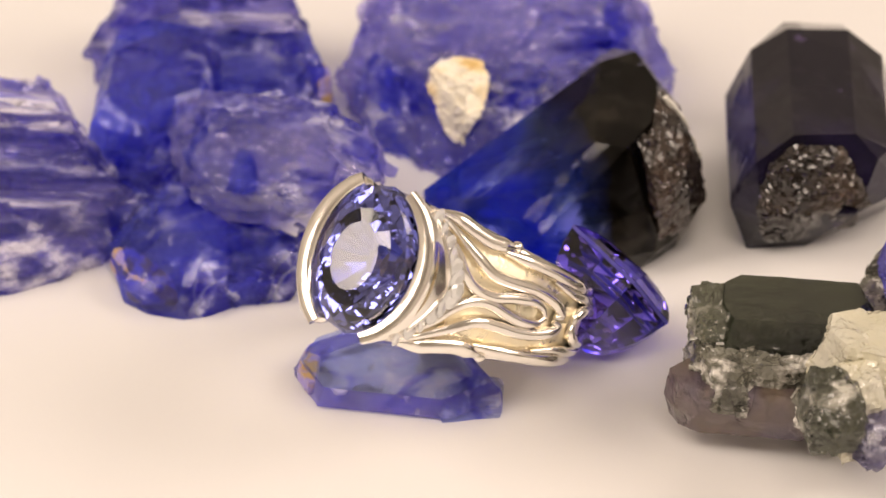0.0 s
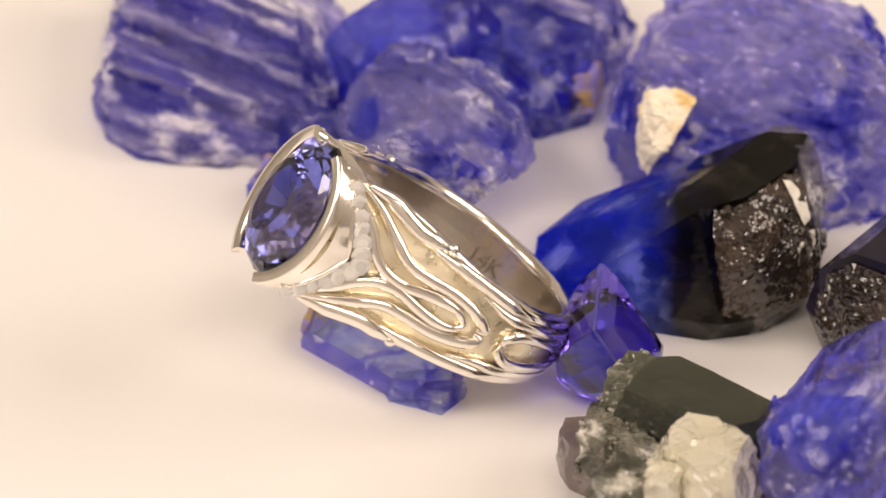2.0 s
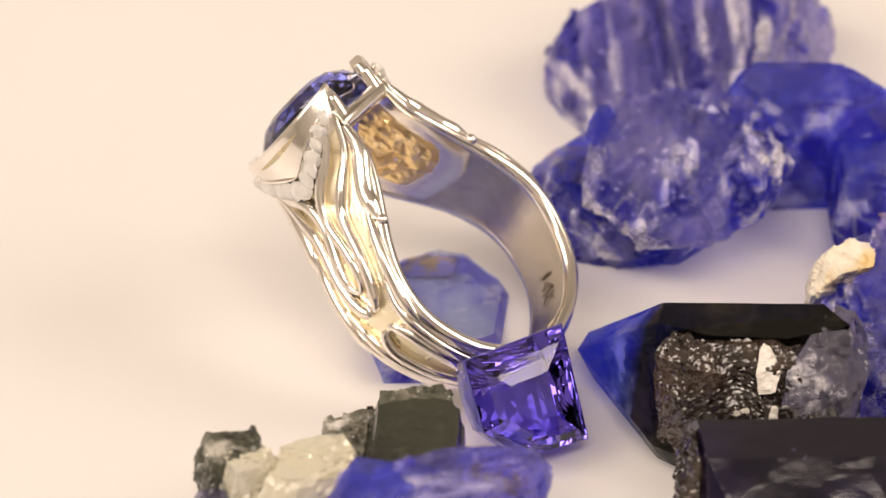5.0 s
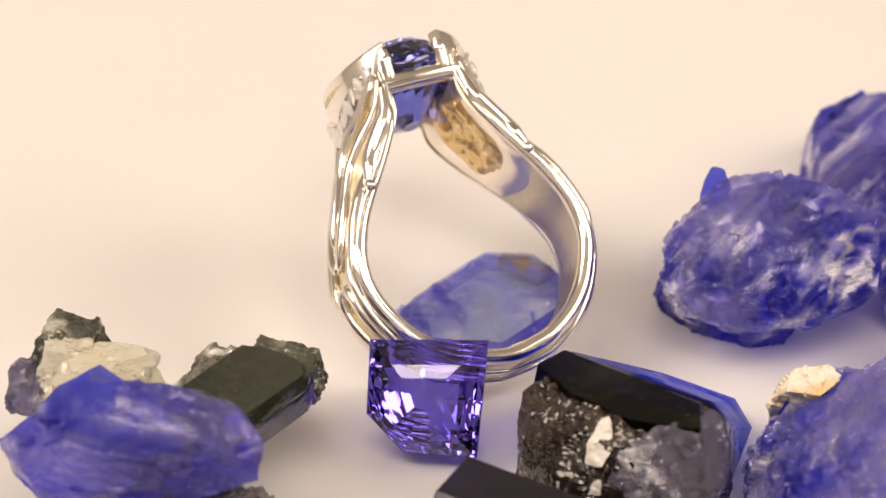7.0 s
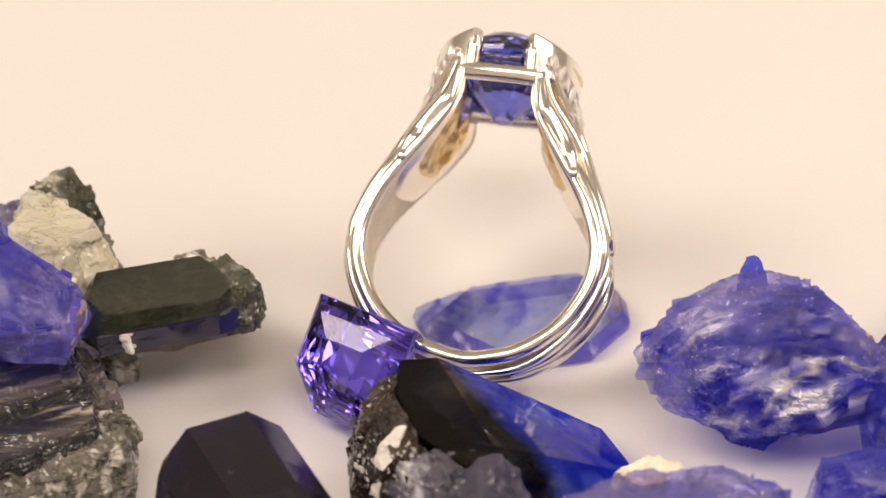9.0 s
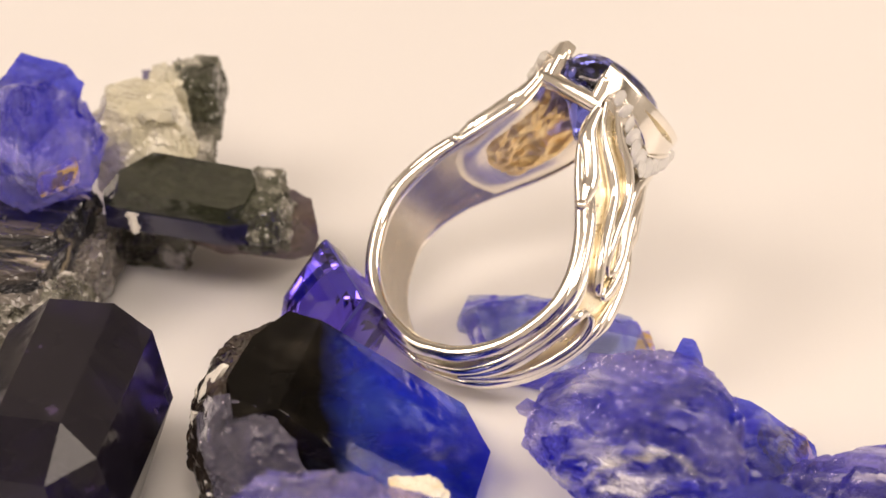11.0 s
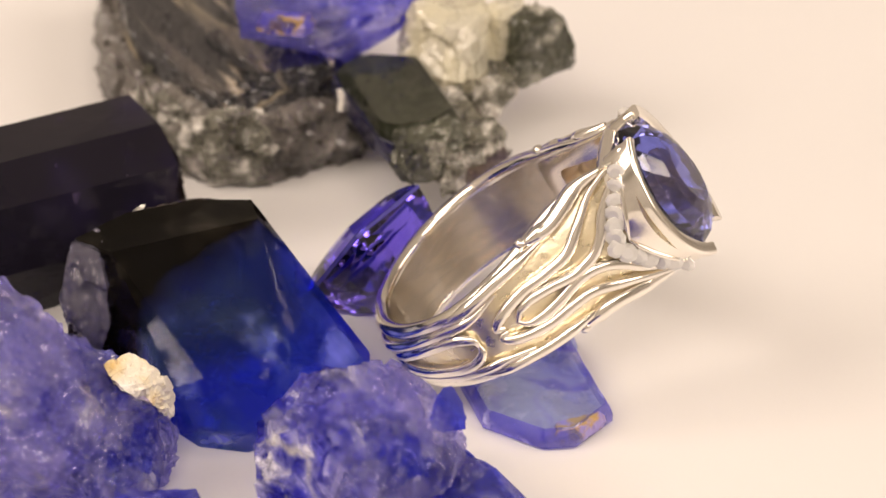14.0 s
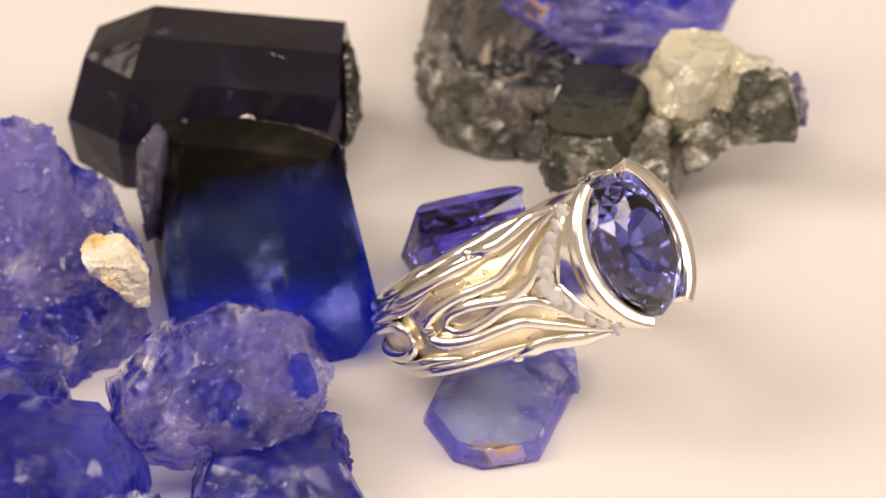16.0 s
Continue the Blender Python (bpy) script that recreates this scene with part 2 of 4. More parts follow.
def hull(layers, origin):
    """A convex body from a few outlines [(height, [(x, y), ...]), ...] in millimetres, about the origin."""
    bm = bmesh.new()
    for z, ring in layers:
        for x, y in ring:
            bm.verts.new(((x - origin[0]) * MM, (y - origin[1]) * MM, (z - origin[2]) * MM))
    got = bmesh.ops.convex_hull(bm, input=bm.verts)
    bmesh.ops.delete(bm, geom=list({v for v in got["geom_interior"] + got["geom_unused"] if isinstance(v, bmesh.types.BMVert)}), context="VERTS")
    bmesh.ops.recalc_face_normals(bm, faces=bm.faces)
    return bm


def refine(bm, edge_mm, limit=40000):
    for _ in range(9):
        long_edges = [e for e in bm.edges if e.calc_length() > edge_mm * MM]
        if not long_edges or len(bm.faces) > limit:
            break
        bmesh.ops.subdivide_edges(bm, edges=long_edges, cuts=1)
        bmesh.ops.triangulate(bm, faces=bm.faces)
    return bm


def roughen(bm, amp, size, seed=0.0, along=None, stretch=5.0, floor=None):
    """Breaks the surface into fracture facets, amp mm deep and size mm wide, drawn out along a direction."""
    bm.normal_update()
    off = Vector((seed * 7.1, seed * 3.3, seed * 5.7))
    d = Vector(along).normalized() if along else None
    moves = []
    for v in bm.verts:
        p = v.co / MM
        q = p.copy()
        if d:
            q -= d * q.dot(d) * (1 - 1 / stretch)
        q = q / size + off
        h = 0.0
        for k, w in ((1.0, 0.60), (2.3, 0.28), (5.0, 0.16)):
            r = q * k + 0.18 * noise.noise_vector(q * k * 2.0)
            dist, pts = noise.voronoi(r)
            cell = pts[0]
            tilt = noise.noise_vector(cell * 9.31)
            h += w * (1.1 * noise.noise(cell * 13.7) + 1.5 * tilt.dot(r - cell))
        h += 0.10 * noise.fractal(q * 2.2, 0.7, 2.1, 4)
        moves.append(v.normal * (h * amp * MM))
    for v, mv in zip(bm.verts, moves):
        v.co += mv
        if floor is not None and v.co.z < floor * MM:
            v.co.z = floor * MM
    return bm


def shards(bm, count, length, along, seed):
    """Small broken splinters, half sunk into the surface of bm, as a mesh of their own."""
    rng = random.Random(seed)
    bm.normal_update()
    bm.verts.ensure_lookup_table()
    out = bmesh.new()
    spots = [v for v in bm.verts if v.normal.z > -0.35]
    for _ in range(count):
        v = rng.choice(spots)
        n = (v.normal + Vector((rng.uniform(-1, 1), rng.uniform(-1, 1), rng.uniform(-1, 1))) * 0.16).normalized()
        t = Vector(along) + Vector((rng.uniform(-1, 1), rng.uniform(-1, 1), rng.uniform(-1, 1))) * 0.22
        t = (t - n * t.dot(n)).normalized()
        b = n.cross(t)
        l, w, h = length * rng.uniform(0.5, 1.1) * MM, length * rng.uniform(0.25, 0.6) * MM, length * rng.uniform(0.06, 0.16) * MM
        vs = []
        for sx, sy, sz in ((-1, -1, -1), (1, -1, -1), (1, 1, -1), (-1, 1, -1), (-1, -1, 1), (1, -1, 1), (1, 1, 1), (-1, 1, 1)):
            k = rng.uniform(0.75, 1.0) if sz > 0 else 1.0
            vs.append(out.verts.new(v.co - n * (h * 0.55) + t * (l / 2 * sx * k) + b * (w / 2 * sy * k) + n * (h * sz * rng.uniform(0.6, 1.1))))
        for f in ((0, 1, 2, 3), (4, 5, 6, 7), (0, 1, 5, 4), (1, 2, 6, 5), (2, 3, 7, 6), (3, 0, 4, 7)):
            out.faces.new([vs[i] for i in f])
    return out


def scaled(ring, k, dx=0.0, dy=0.0):
    cx, cy = sum(p[0] for p in ring) / len(ring), sum(p[1] for p in ring) / len(ring)
    return [(cx + (x - cx) * k + dx, cy + (y - cy) * k + dy) for x, y in ring]


MOVERS = []


def thing(name, origin, label, category, group=""):
    ob = new(name)
    ob.empty_display_size = 0.003
    ob.matrix_basis = pose(origin[0] * MM, origin[1] * MM, origin[2] * MM)
    MOVERS.append(ob)
    return tagged(ob, label, category, group)


def middle(layers):
    pts = [p for _, ring in layers for p in ring]
    return (sum(p[0] for p in pts) / len(pts), sum(p[1] for p in pts) / len(pts), min(z for z, _ in layers))


# ---- the setting ----
def setting():
    bm = bmesh.new()
    bmesh.ops.create_cone(bm, cap_ends=True, segments=128, radius1=0.30, radius2=0.30, depth=0.012)
    bmesh.ops.bevel(bm, geom=[e for e in bm.edges if e.calc_face_angle(0) > 1], offset=0.002, segments=3, affect="EDGES")
    bmesh.ops.translate(bm, verts=bm.verts, vec=(0, 0, 0.006))
    plate = thing("turntable", (0, 0, -12), "round white glossy turntable plate under the jewels", "turntable")
    plate_top = part("plate", bm, WHITE_BOARD, plate, smooth=False)
    bm = bmesh.new()
    bmesh.ops.create_cone(bm, cap_ends=True, segments=48, radius1=0.11, radius2=0.10, depth=0.028)
    bmesh.ops.translate(bm, verts=bm.verts, vec=(0, 0, -0.014))
    part("foot", bm, WHITE_BOARD, plate)
    # closed shell out of view, added to bounce light and be mirrored in the jewels
    for name, a, c in (("floor", (-0.9, -0.9, -0.06), (0.9, 0.9, -0.04)), ("ceiling", (-0.9, -0.9, 1.1), (0.9, 0.9, 1.12)),
                       ("wall_north", (-0.9, 0.9, -0.06), (0.9, 0.92, 1.12)), ("wall_south", (-0.9, -0.92, -0.06), (0.9, -0.9, 1.12)),
                       ("wall_east", (0.9, -0.92, -0.06), (0.92, 0.92, 1.12)), ("wall_west", (-0.92, -0.92, -0.06), (-0.9, 0.92, 1.12))):
        bm = bmesh.new()
        bmesh.ops.create_cube(bm, size=1.0)
        for v in bm.verts:
            v.co = Vector([a[i] if v.co[i] < 0 else c[i] for i in range(3)])
        tagged(part(name, bm, BOUNCE_CLOTH, None), "unseen plain pale cloth surface added to bounce light and show in reflections", "wall" if "wall" in name else name, kind="structure")


setting()
# ---- the ring: x across the hoop, z towards its gem, y along the finger ----
OUTER = [(0, -10.7), (4.2, -9.8), (8.0, -7.0), (10.2, -3.0), (10.5, 0.5), (9.5, 4.2), (8.1, 7.4), (6.8, 10.3), (5.9, 13.0), (6.0, 16.0)]
INNER = [(0, -9.2), (3.6, -8.5), (6.8, -6.1), (8.8, -2.6), (9.1, 0.6), (8.1, 3.8), (6.8, 6.8), (5.6, 9.6), (4.7, 12.2), (4.9, 15.0)]
HALF = [2.45, 2.5, 2.65, 2.9, 3.25, 3.75, 4.4, 5.0, 5.3, 5.4]


def spline(pts, s):
    """A smooth curve through the points, s from 0 to 1."""
    n = len(pts) - 1
    k = min(int(s * n), n - 1)
    f = s * n - k
    p = [Vector(pts[max(0, min(n, k + i))]) for i in (-1, 0, 1, 2)]
    if k == 0:
        p[0] = 2 * p[1] - p[2]
    return 0.5 * (2 * p[1] + (p[2] - p[0]) * f + (2 * p[0] - 5 * p[1] + 4 * p[2] - p[3]) * f * f + (3 * p[1] - p[0] - 3 * p[2] + p[3]) * f ** 3)


def half_width(s):
    return spline([(h, 0) for h in HALF], s)[0]


def skin(s, w, lift=0.0, side=1):
    """A point of the hoop's outer face: s from the bottom to the bezel, w across from edge to edge."""
    a, b = spline(OUTER, max(0.0, s - 0.01)), spline(OUTER, min(1.0, s + 0.01))
    p = spline(OUTER, s)
    t = (b - a).normalized()
    out = Vector((t[1], -t[0]))
    q = p + out * (lift - crown(s) * w * w)
    return Vector((side * q[0], w * half_width(s), q[1])) * MM


def crown(s):
    """How far the outer face falls away towards its edges, in millimetres."""
    k = min(1.0, max(0.0, (s - 0.44) / 0.46))
    return 0.45 + 1.9 * k * k * (3 - 2 * k)


def bore(s, w, side=1):
    """A point of the hoop's inner face."""
    p = spline(INNER, s)
    return Vector((side * (p[0] - (crown(s) - 0.45) * 1.0 * w * w), half_width(s) * 0.985 * w, p[1])) * MM


def inward_of(s, side=1):
    """The way from the hoop's inner face towards its middle."""
    a, b = spline(INNER, max(0.0, s - 0.01)), spline(INNER, min(1.0, s + 0.01))
    t = (b - a).normalized()
    return Vector((-side * t[1], 0, t[0]))


def tube(bm, pts, radius, sides=8, thin=0.35, smooth=6):
    """A round strand through the points (metres), its ends tapering."""
    n = (len(pts) - 1) * smooth
    line = [spline(pts, i / n) for i in range(n + 1)]
    rings = []
    for i, p in enumerate(line):
        t = (line[min(i + 1, n)] - line[max(i - 1, 0)]).normalized()
        x = t.orthogonal().normalized() if not rings else (last - t * last.dot(t)).normalized()
        last = x
        y = t.cross(x)
        r = radius * MM * (thin + (1 - thin) * min(1.0, 4 * i / n, 4 * (n - i) / n))
        rings.append([bm.verts.new(p + (x * math.cos(a) + y * math.sin(a)) * r) for a in [2 * math.pi * j / sides for j in range(sides)]])
    for a, b in zip(rings, rings[1:]):
        for j in range(sides):
            bm.faces.new((a[j], a[(j + 1) % sides], b[(j + 1) % sides], b[j]))
    bm.faces.new(rings[0])
    bm.faces.new(rings[-1])
    return bm


def grid(bm, rows):
    """Faces over rows of vertices."""
    for a, b in zip(rows, rows[1:]):
        for j in range(len(a) - 1):
            bm.faces.new((a[j], a[j + 1], b[j + 1], b[j]))


def loft(bm, rings):
    for a, b in zip(rings, rings[1:]):
        n = len(a)
        for j in range(n):
            bm.faces.new((a[j], a[(j + 1) % n], b[(j + 1) % n], b[j]))
    bm.faces.new(rings[0])
    bm.faces.new(rings[-1])


STRANDS = [  # outline (s, w) and thickness; each stands on both halves and both shoulders
    ([(0.985, 0.99), (0.935, 0.80), (0.885, 0.54), (0.845, 0.30), (0.79, 0.12), (0.72, 0.06), (0.64, 0.17), (0.585, 0.23), (0.545, 0.18), (0.525, 0.0)], 0.40),
    ([(0.94, 1.0), (0.88, 0.84), (0.80, 0.60), (0.73, 0.42), (0.66, 0.42), (0.59, 0.47), (0.53, 0.42), (0.49, 0.28), (0.475, 0.12), (0.495, 0.06)], 0.42),
    ([(0.92, 1.02), (0.86, 1.0), (0.80, 0.93), (0.74, 0.90), (0.69, 0.97), (0.655, 1.04)], 0.60),
    ([(0.70, 0.86), (0.62, 0.92), (0.54, 0.98), (0.44, 0.98), (0.36, 0.94)], 0.46),
    ([(0.52, 0.82), (0.45, 0.72), (0.38, 0.74), (0.29, 0.72), (0.20, 0.60), (0.11, 0.44), (0.0, 0.40)], 0.36),
    ([(0.415, 0.0), (0.41, 0.22), (0.375, 0.42), (0.32, 0.46), (0.25, 0.38), (0.18, 0.22), (0.10, 0.06)], 0.40),
]


def ring():
    u, n = Vector((0.839, -0.545, 0)), Vector((-0.443, -0.682, 0.582))
    n.normalize()
    u = (u - n * u.dot(n)).normalized()
    y = n.cross(u)
    m = Matrix((u, y, n)).transposed().to_4x4()
    m.translation = Vector((-1.2, -1.85, 9.35)) * MM
    ob = new("gold_ring")
    ob.empty_display_size = 0.003
    ob.matrix_basis = m
    MOVERS.append(ob)
    tagged(ob, "polished gold ring with flowing strands and an oval blue gem", "ring")

    # hoop: smooth inside, crowned outside, open at the top
    bm = bmesh.new()
    outer, inner = [], []
    count, across = 60, 12
    for i in range(-count, count + 1):
        s, side = abs(i) / count, (1 if i >= 0 else -1)
        outer.append([bm.verts.new(skin(s, -1 + 2 * j / across, -0.25, side)) for j in range(across + 1)])
        inner.append([bm.verts.new(bore(s, -1 + 2 * j / across, side)) for j in range(across + 1)])
    grid(bm, outer)
    inside = bmesh.new()
    grid(bm, [[a[0], b[0]] for a, b in zip(outer, inner)])
    grid(bm, [[a[-1], b[-1]] for a, b in zip(outer, inner)])
    for k in (0, -1):
        grid(bm, [outer[k], inner[k]])
    part("shank", bm, GOLD_SATIN, ob, "satin yellow gold between the strands", smooth=True)
    rows = []
    for i in range(-count, count + 1):
        s, side = abs(i) / count, (1 if i >= 0 else -1)
        rows.append([inside.verts.new(bore(s, -1 + 2 * j / across, side)) for j in range(across + 1)])
    grid(inside, rows)
    bmesh.ops.solidify(inside, geom=inside.faces, thickness=0.00012)
    part("inner_face", inside, GOLD_INNER, ob, "smooth brushed inside of the hoop", smooth=True)

    # strands, each its own part
    for side in (1, -1):
        for flip in (1, -1):
            for line, r in STRANDS:
                bm = bmesh.new()
                tube(bm, [skin(s, w * flip, 0.10, side) for s, w in line], r * 1.3, sides=10)
                part("strand", bm, GOLD_BRIGHT, ob, smooth=True)
            bm = bmesh.new()
            bmesh.ops.create_icosphere(bm, subdivisions=3, radius=0.52 * MM)
            bmesh.ops.translate(bm, verts=bm.verts, vec=skin(0.648, 1.07 * flip, 0.0, side))
            part("bead", bm, GOLD_BRIGHT, ob, "round gold bead", smooth=True)
    # edge roll that closes the rim on both sides
    for flip in (1, -1):
        bm = bmesh.new()
        line = [skin(abs(i) / 16 * 0.96, flip * 1.0, -0.35, 1 if i >= 0 else -1) for i in range(-16, 17)]
        tube(bm, line, 0.68, smooth=4, sides=12)
        part("rim", bm, GOLD_BRIGHT, ob, smooth=True)

    # bezel walls, triangular cheeks and small diamonds
    ga, gu, thick = 6.1, 4.4, 1.6
    for side in (1, -1):
        bm = bmesh.new()
        rings = []
        for i in range(33):
            f = radians(-65 + 130 * i / 32)
            c, s = math.cos(f), math.sin(f)
            lift = 0.55 * (abs(i - 16) / 16) ** 2
            foot = 13.6 + 0.9 * (abs(i - 16) / 16) ** 2
            prof = [(0.02, foot), (0.0, 16.7 + lift), (0.10, 16.92 + lift), (0.28, 17.0 + lift), (thick - 0.28, 17.0 + lift), (thick - 0.08, 16.9 + lift), (thick, 16.68 + lift), (thick + 0.1, foot + 0.2)]
            pinch = 0.14 * (abs(i - 16) / 16) ** 2
            rings.append([bm.verts.new(Vector((side * (gu + d) * c, (ga + d * 0.6) * s * (1 - (pinch if z < 15 else 0)), z)) * MM) for d, z in prof])
        loft(bm, rings)
        part("bezel", bm, GOLD_BRIGHT, ob, "smooth polished half-moon bezel wall", smooth=True)
        for flip in (1, -1):
            bm = bmesh.new()
            f = radians(61)
            foot = Vector((side * (gu + 0.75) * math.cos(f), flip * (ga - 0.55) * math.sin(f), 13.9))
            tip = Vector((side * (gu + 0.65) * math.cos(f), flip * (ga + 0.35) * math.sin(f), 17.05))
            tube(bm, [(foot + (tip - foot) * k) * MM for k in (0, 0.25, 0.5, 0.75, 1.0)], 0.70, sides=14, thin=0.62)
            part("bezel_end", bm, GOLD_BRIGHT, ob, "rounded end of the bezel wall", smooth=True)

        bm = bmesh.new()
        rows = []
        for i in range(25):
            w = -1 + i / 12
            f = radians(60 * w)
            top = Vector((side * (gu + thick + 0.12) * math.cos(f), (ga + 0.5) * math.sin(f), 16.2)) * MM
            low = skin(0.915 + 0.068 * abs(w), w * 0.96, 0.25, side)
            mid = (top + low) / 2
            mid.x -= side * 0.25 * MM * (1 - abs(w))
            rows.append([bm.verts.new(v) for v in (top, (top + mid) / 2, mid, (low + mid) / 2, low)])
        grid(bm, rows)
        bmesh.ops.solidify(bm, geom=bm.faces, thickness=0.0005)
        part("cheek", bm, GOLD_SATIN, ob, "satin triangular cheek under the bezel", smooth=True)
        for flip in (1, -1):
            bm = bmesh.new()
            tube(bm, [skin(0.912 + 0.07 * w, flip * w * 0.95, 0.30, side) for w in (0.0, 0.2, 0.4, 0.6, 0.8, 1.0)], 0.22)
            part("cheek_edge", bm, GOLD_BRIGHT, ob, smooth=True)

        made = None
        for k in range(-6, 7):
            w = k / 6.4
            p = skin(0.865 + 0.112 * abs(w), w, 0.38, side)
            q = skin(0.865 + 0.112 * abs(w), w, 1.46, side)
            turn = (q - p).to_track_quat("Z", "Y").to_matrix().to_4x4()
            size = 0.92 - 0.18 * abs(w)
            bm = bmesh.new()
            rr = []
            for z, r, off in ((0.30, 0.55, 0.5), (0.12, 0.98, 0), (0.04, 1.0, 0), (-0.55, 0.12, 0)):
                rr.append([bm.verts.new(Vector((math.cos(a) * r, math.sin(a) * r, z)) * size * MM) for a in [2 * math.pi * (j + off) / 8 for j in range(8)]])
            loft(bm, rr)
            gem = part("pave_diamond", bm, DIAMOND, ob)
            gem.matrix_basis = Matrix.Translation(p) @ turn @ pose(0, 0, 0, 9 * math.sin(k * 2.3 + side), 9 * math.cos(k * 3.1), 25 * k)
            for e in (-1, 1):
                bm = bmesh.new()
                bmesh.ops.create_icosphere(bm, subdivisions=1, radius=0.17 * MM)
                bd = part("grain", bm, GOLD_BRIGHT, ob, smooth=True)
                bd.location = skin(0.865 + 0.112 * abs(w) + e * 0.014, w + 0.07, 0.28, side)

        # polished sleeve inside each shoulder, its lower lip rounded, with a rough cast hollow in it
        bm = bmesh.new()
        top, low = [], []
        for i in range(25):
            f = i / 24
            row, under = [], []
            for j in range(17):
                w = -1 + j / 8
                lip = 0.585 + 0.035 * w * w
                sv = lip + (0.945 - lip) * f
                swell = min(1.0, 5.5 * f) ** 0.5 * max(0.0, 1 - abs(w) ** 6)
                base = bore(sv, w * 0.97, side)
                row.append(bm.verts.new(base + inward_of(sv, side) * (0.75 * swell - 0.05) * MM))
                under.append(bm.verts.new(base - inward_of(sv, side) * 0.25 * MM))
            top.append(row)
            low.append(under)
        grid(bm, top)
        grid(bm, low)
        grid(bm, [[a[0], b[0]] for a, b in zip(top, low)])
        grid(bm, [[a[-1], b[-1]] for a, b in zip(top, low)])
        for k in (0, -1):
            grid(bm, [top[k], low[k]])
        part("sleeve", bm, GOLD_INNER, ob, "polished sleeve inside the shoulder", smooth=True)
        bm = bmesh.new()
        top, low = [], []
        for i in range(41):
            f = i / 40
            row, under = [], []
            for j in range(31):
                w = -1 + j / 15
                sv = 0.665 + 0.03 * w * w + 0.30 * f
                wave = noise.noise(Vector((f * 7, w * 4, 3.7 * side))) + 0.5 * noise.noise(Vector((f * 15, w * 9, 1.3 * side)))
                rim_fall = max(0.0, 1 - abs(w) ** 8) * min(1.0, 9 * f)
                base = bore(sv, w * 0.66, side)
                row.append(bm.verts.new(base + inward_of(sv, side) * (0.55 + rim_fall * (0.55 + 0.42 * wave)) * MM))
                under.append(bm.verts.new(base + inward_of(sv, side) * 0.2 * MM))
            top.append(row)
            low.append(under)
        grid(bm, top)
        grid(bm, low)
        grid(bm, [[a[0], b[0]] for a, b in zip(top, low)])
        grid(bm, [[a[-1], b[-1]] for a, b in zip(top, low)])
        for k in (0, -1):
            grid(bm, [top[k], low[k]])
        part("cast_cup", bm, GOLD_CAST, ob, "rough cast yellow gold under the shoulder", smooth=True)
    for flip in (1, -1):
        bm = bmesh.new()
        tube(bm, [Vector((x, flip * (5.0 - 0.02 * x * x), 14.3)) * MM for x in (-3.4, -1.7, 0, 1.7, 3.4)], 0.85, thin=1.0)
        part("gallery_bar", bm, GOLD_BRIGHT, ob, smooth=True)

    # oval gem: domed crown of kite facets, stepped pavilion
    bm = bmesh.new()
    rings = []
    for z, k, num, off in ((18.7, 0.46, 16, 0.5), (18.35, 0.66, 16, 0.0), (17.5, 0.87, 16, 0.5), (16.35, 1.0, 16, 0.0), (15.95, 1.0, 16, 0.0),
                           (14.6, 0.60, 16, 0.5), (13.2, 0.42, 16, 0.0), (12.0, 0.16, 16, 0.5)):
        rings.append([bm.verts.new(Vector((gu * k * math.cos(a), ga * k * math.sin(a), z)) * MM) for a in [2 * math.pi * (j + off) / num for j in range(num)]])
    bmesh.ops.convex_hull(bm, input=bm.verts)
    part("centre_gem", bm, SAPPHIRE, ob, "oval faceted violet-blue sapphire")

    # stamp inside the hoop, the engraving's shade put into the letters' dark colour
    txt = bpy.data.curves.new("stamp", "FONT")
    txt.body, txt.size, txt.extrude, txt.align_x = "14K", 0.0019, 0.00003, "CENTER"
    tmp = new("stamp_text", txt)
    me = bpy.data.meshes.new_from_object(tmp.evaluated_get(bpy.context.evaluated_depsgraph_get()))
    bpy.data.objects.remove(tmp)
    me.materials.append(shader("stamp_shade", (0.30, 0.25, 0.20), 0.6, 1.0))
    st = new("stamp", me)
    st.parent = ob
    ang = STAMP_ANGLE
    inward = Vector((-math.cos(ang), 0, -math.sin(ang)))
    up = Vector((0, 1, 0))
    m = Matrix((STAMP_TURN * up.cross(inward), STAMP_TURN * up, inward)).transposed().to_4x4()
    m.translation = Vector((math.cos(ang) * 8.95, STAMP_Y, math.sin(ang) * 8.95)) * MM
    st.matrix_basis = m
    tagged(st, "engraved stamp 14K")


STAMP_ANGLE, STAMP_Y, STAMP_TURN = radians(-131.5), -0.4, 1
ring()


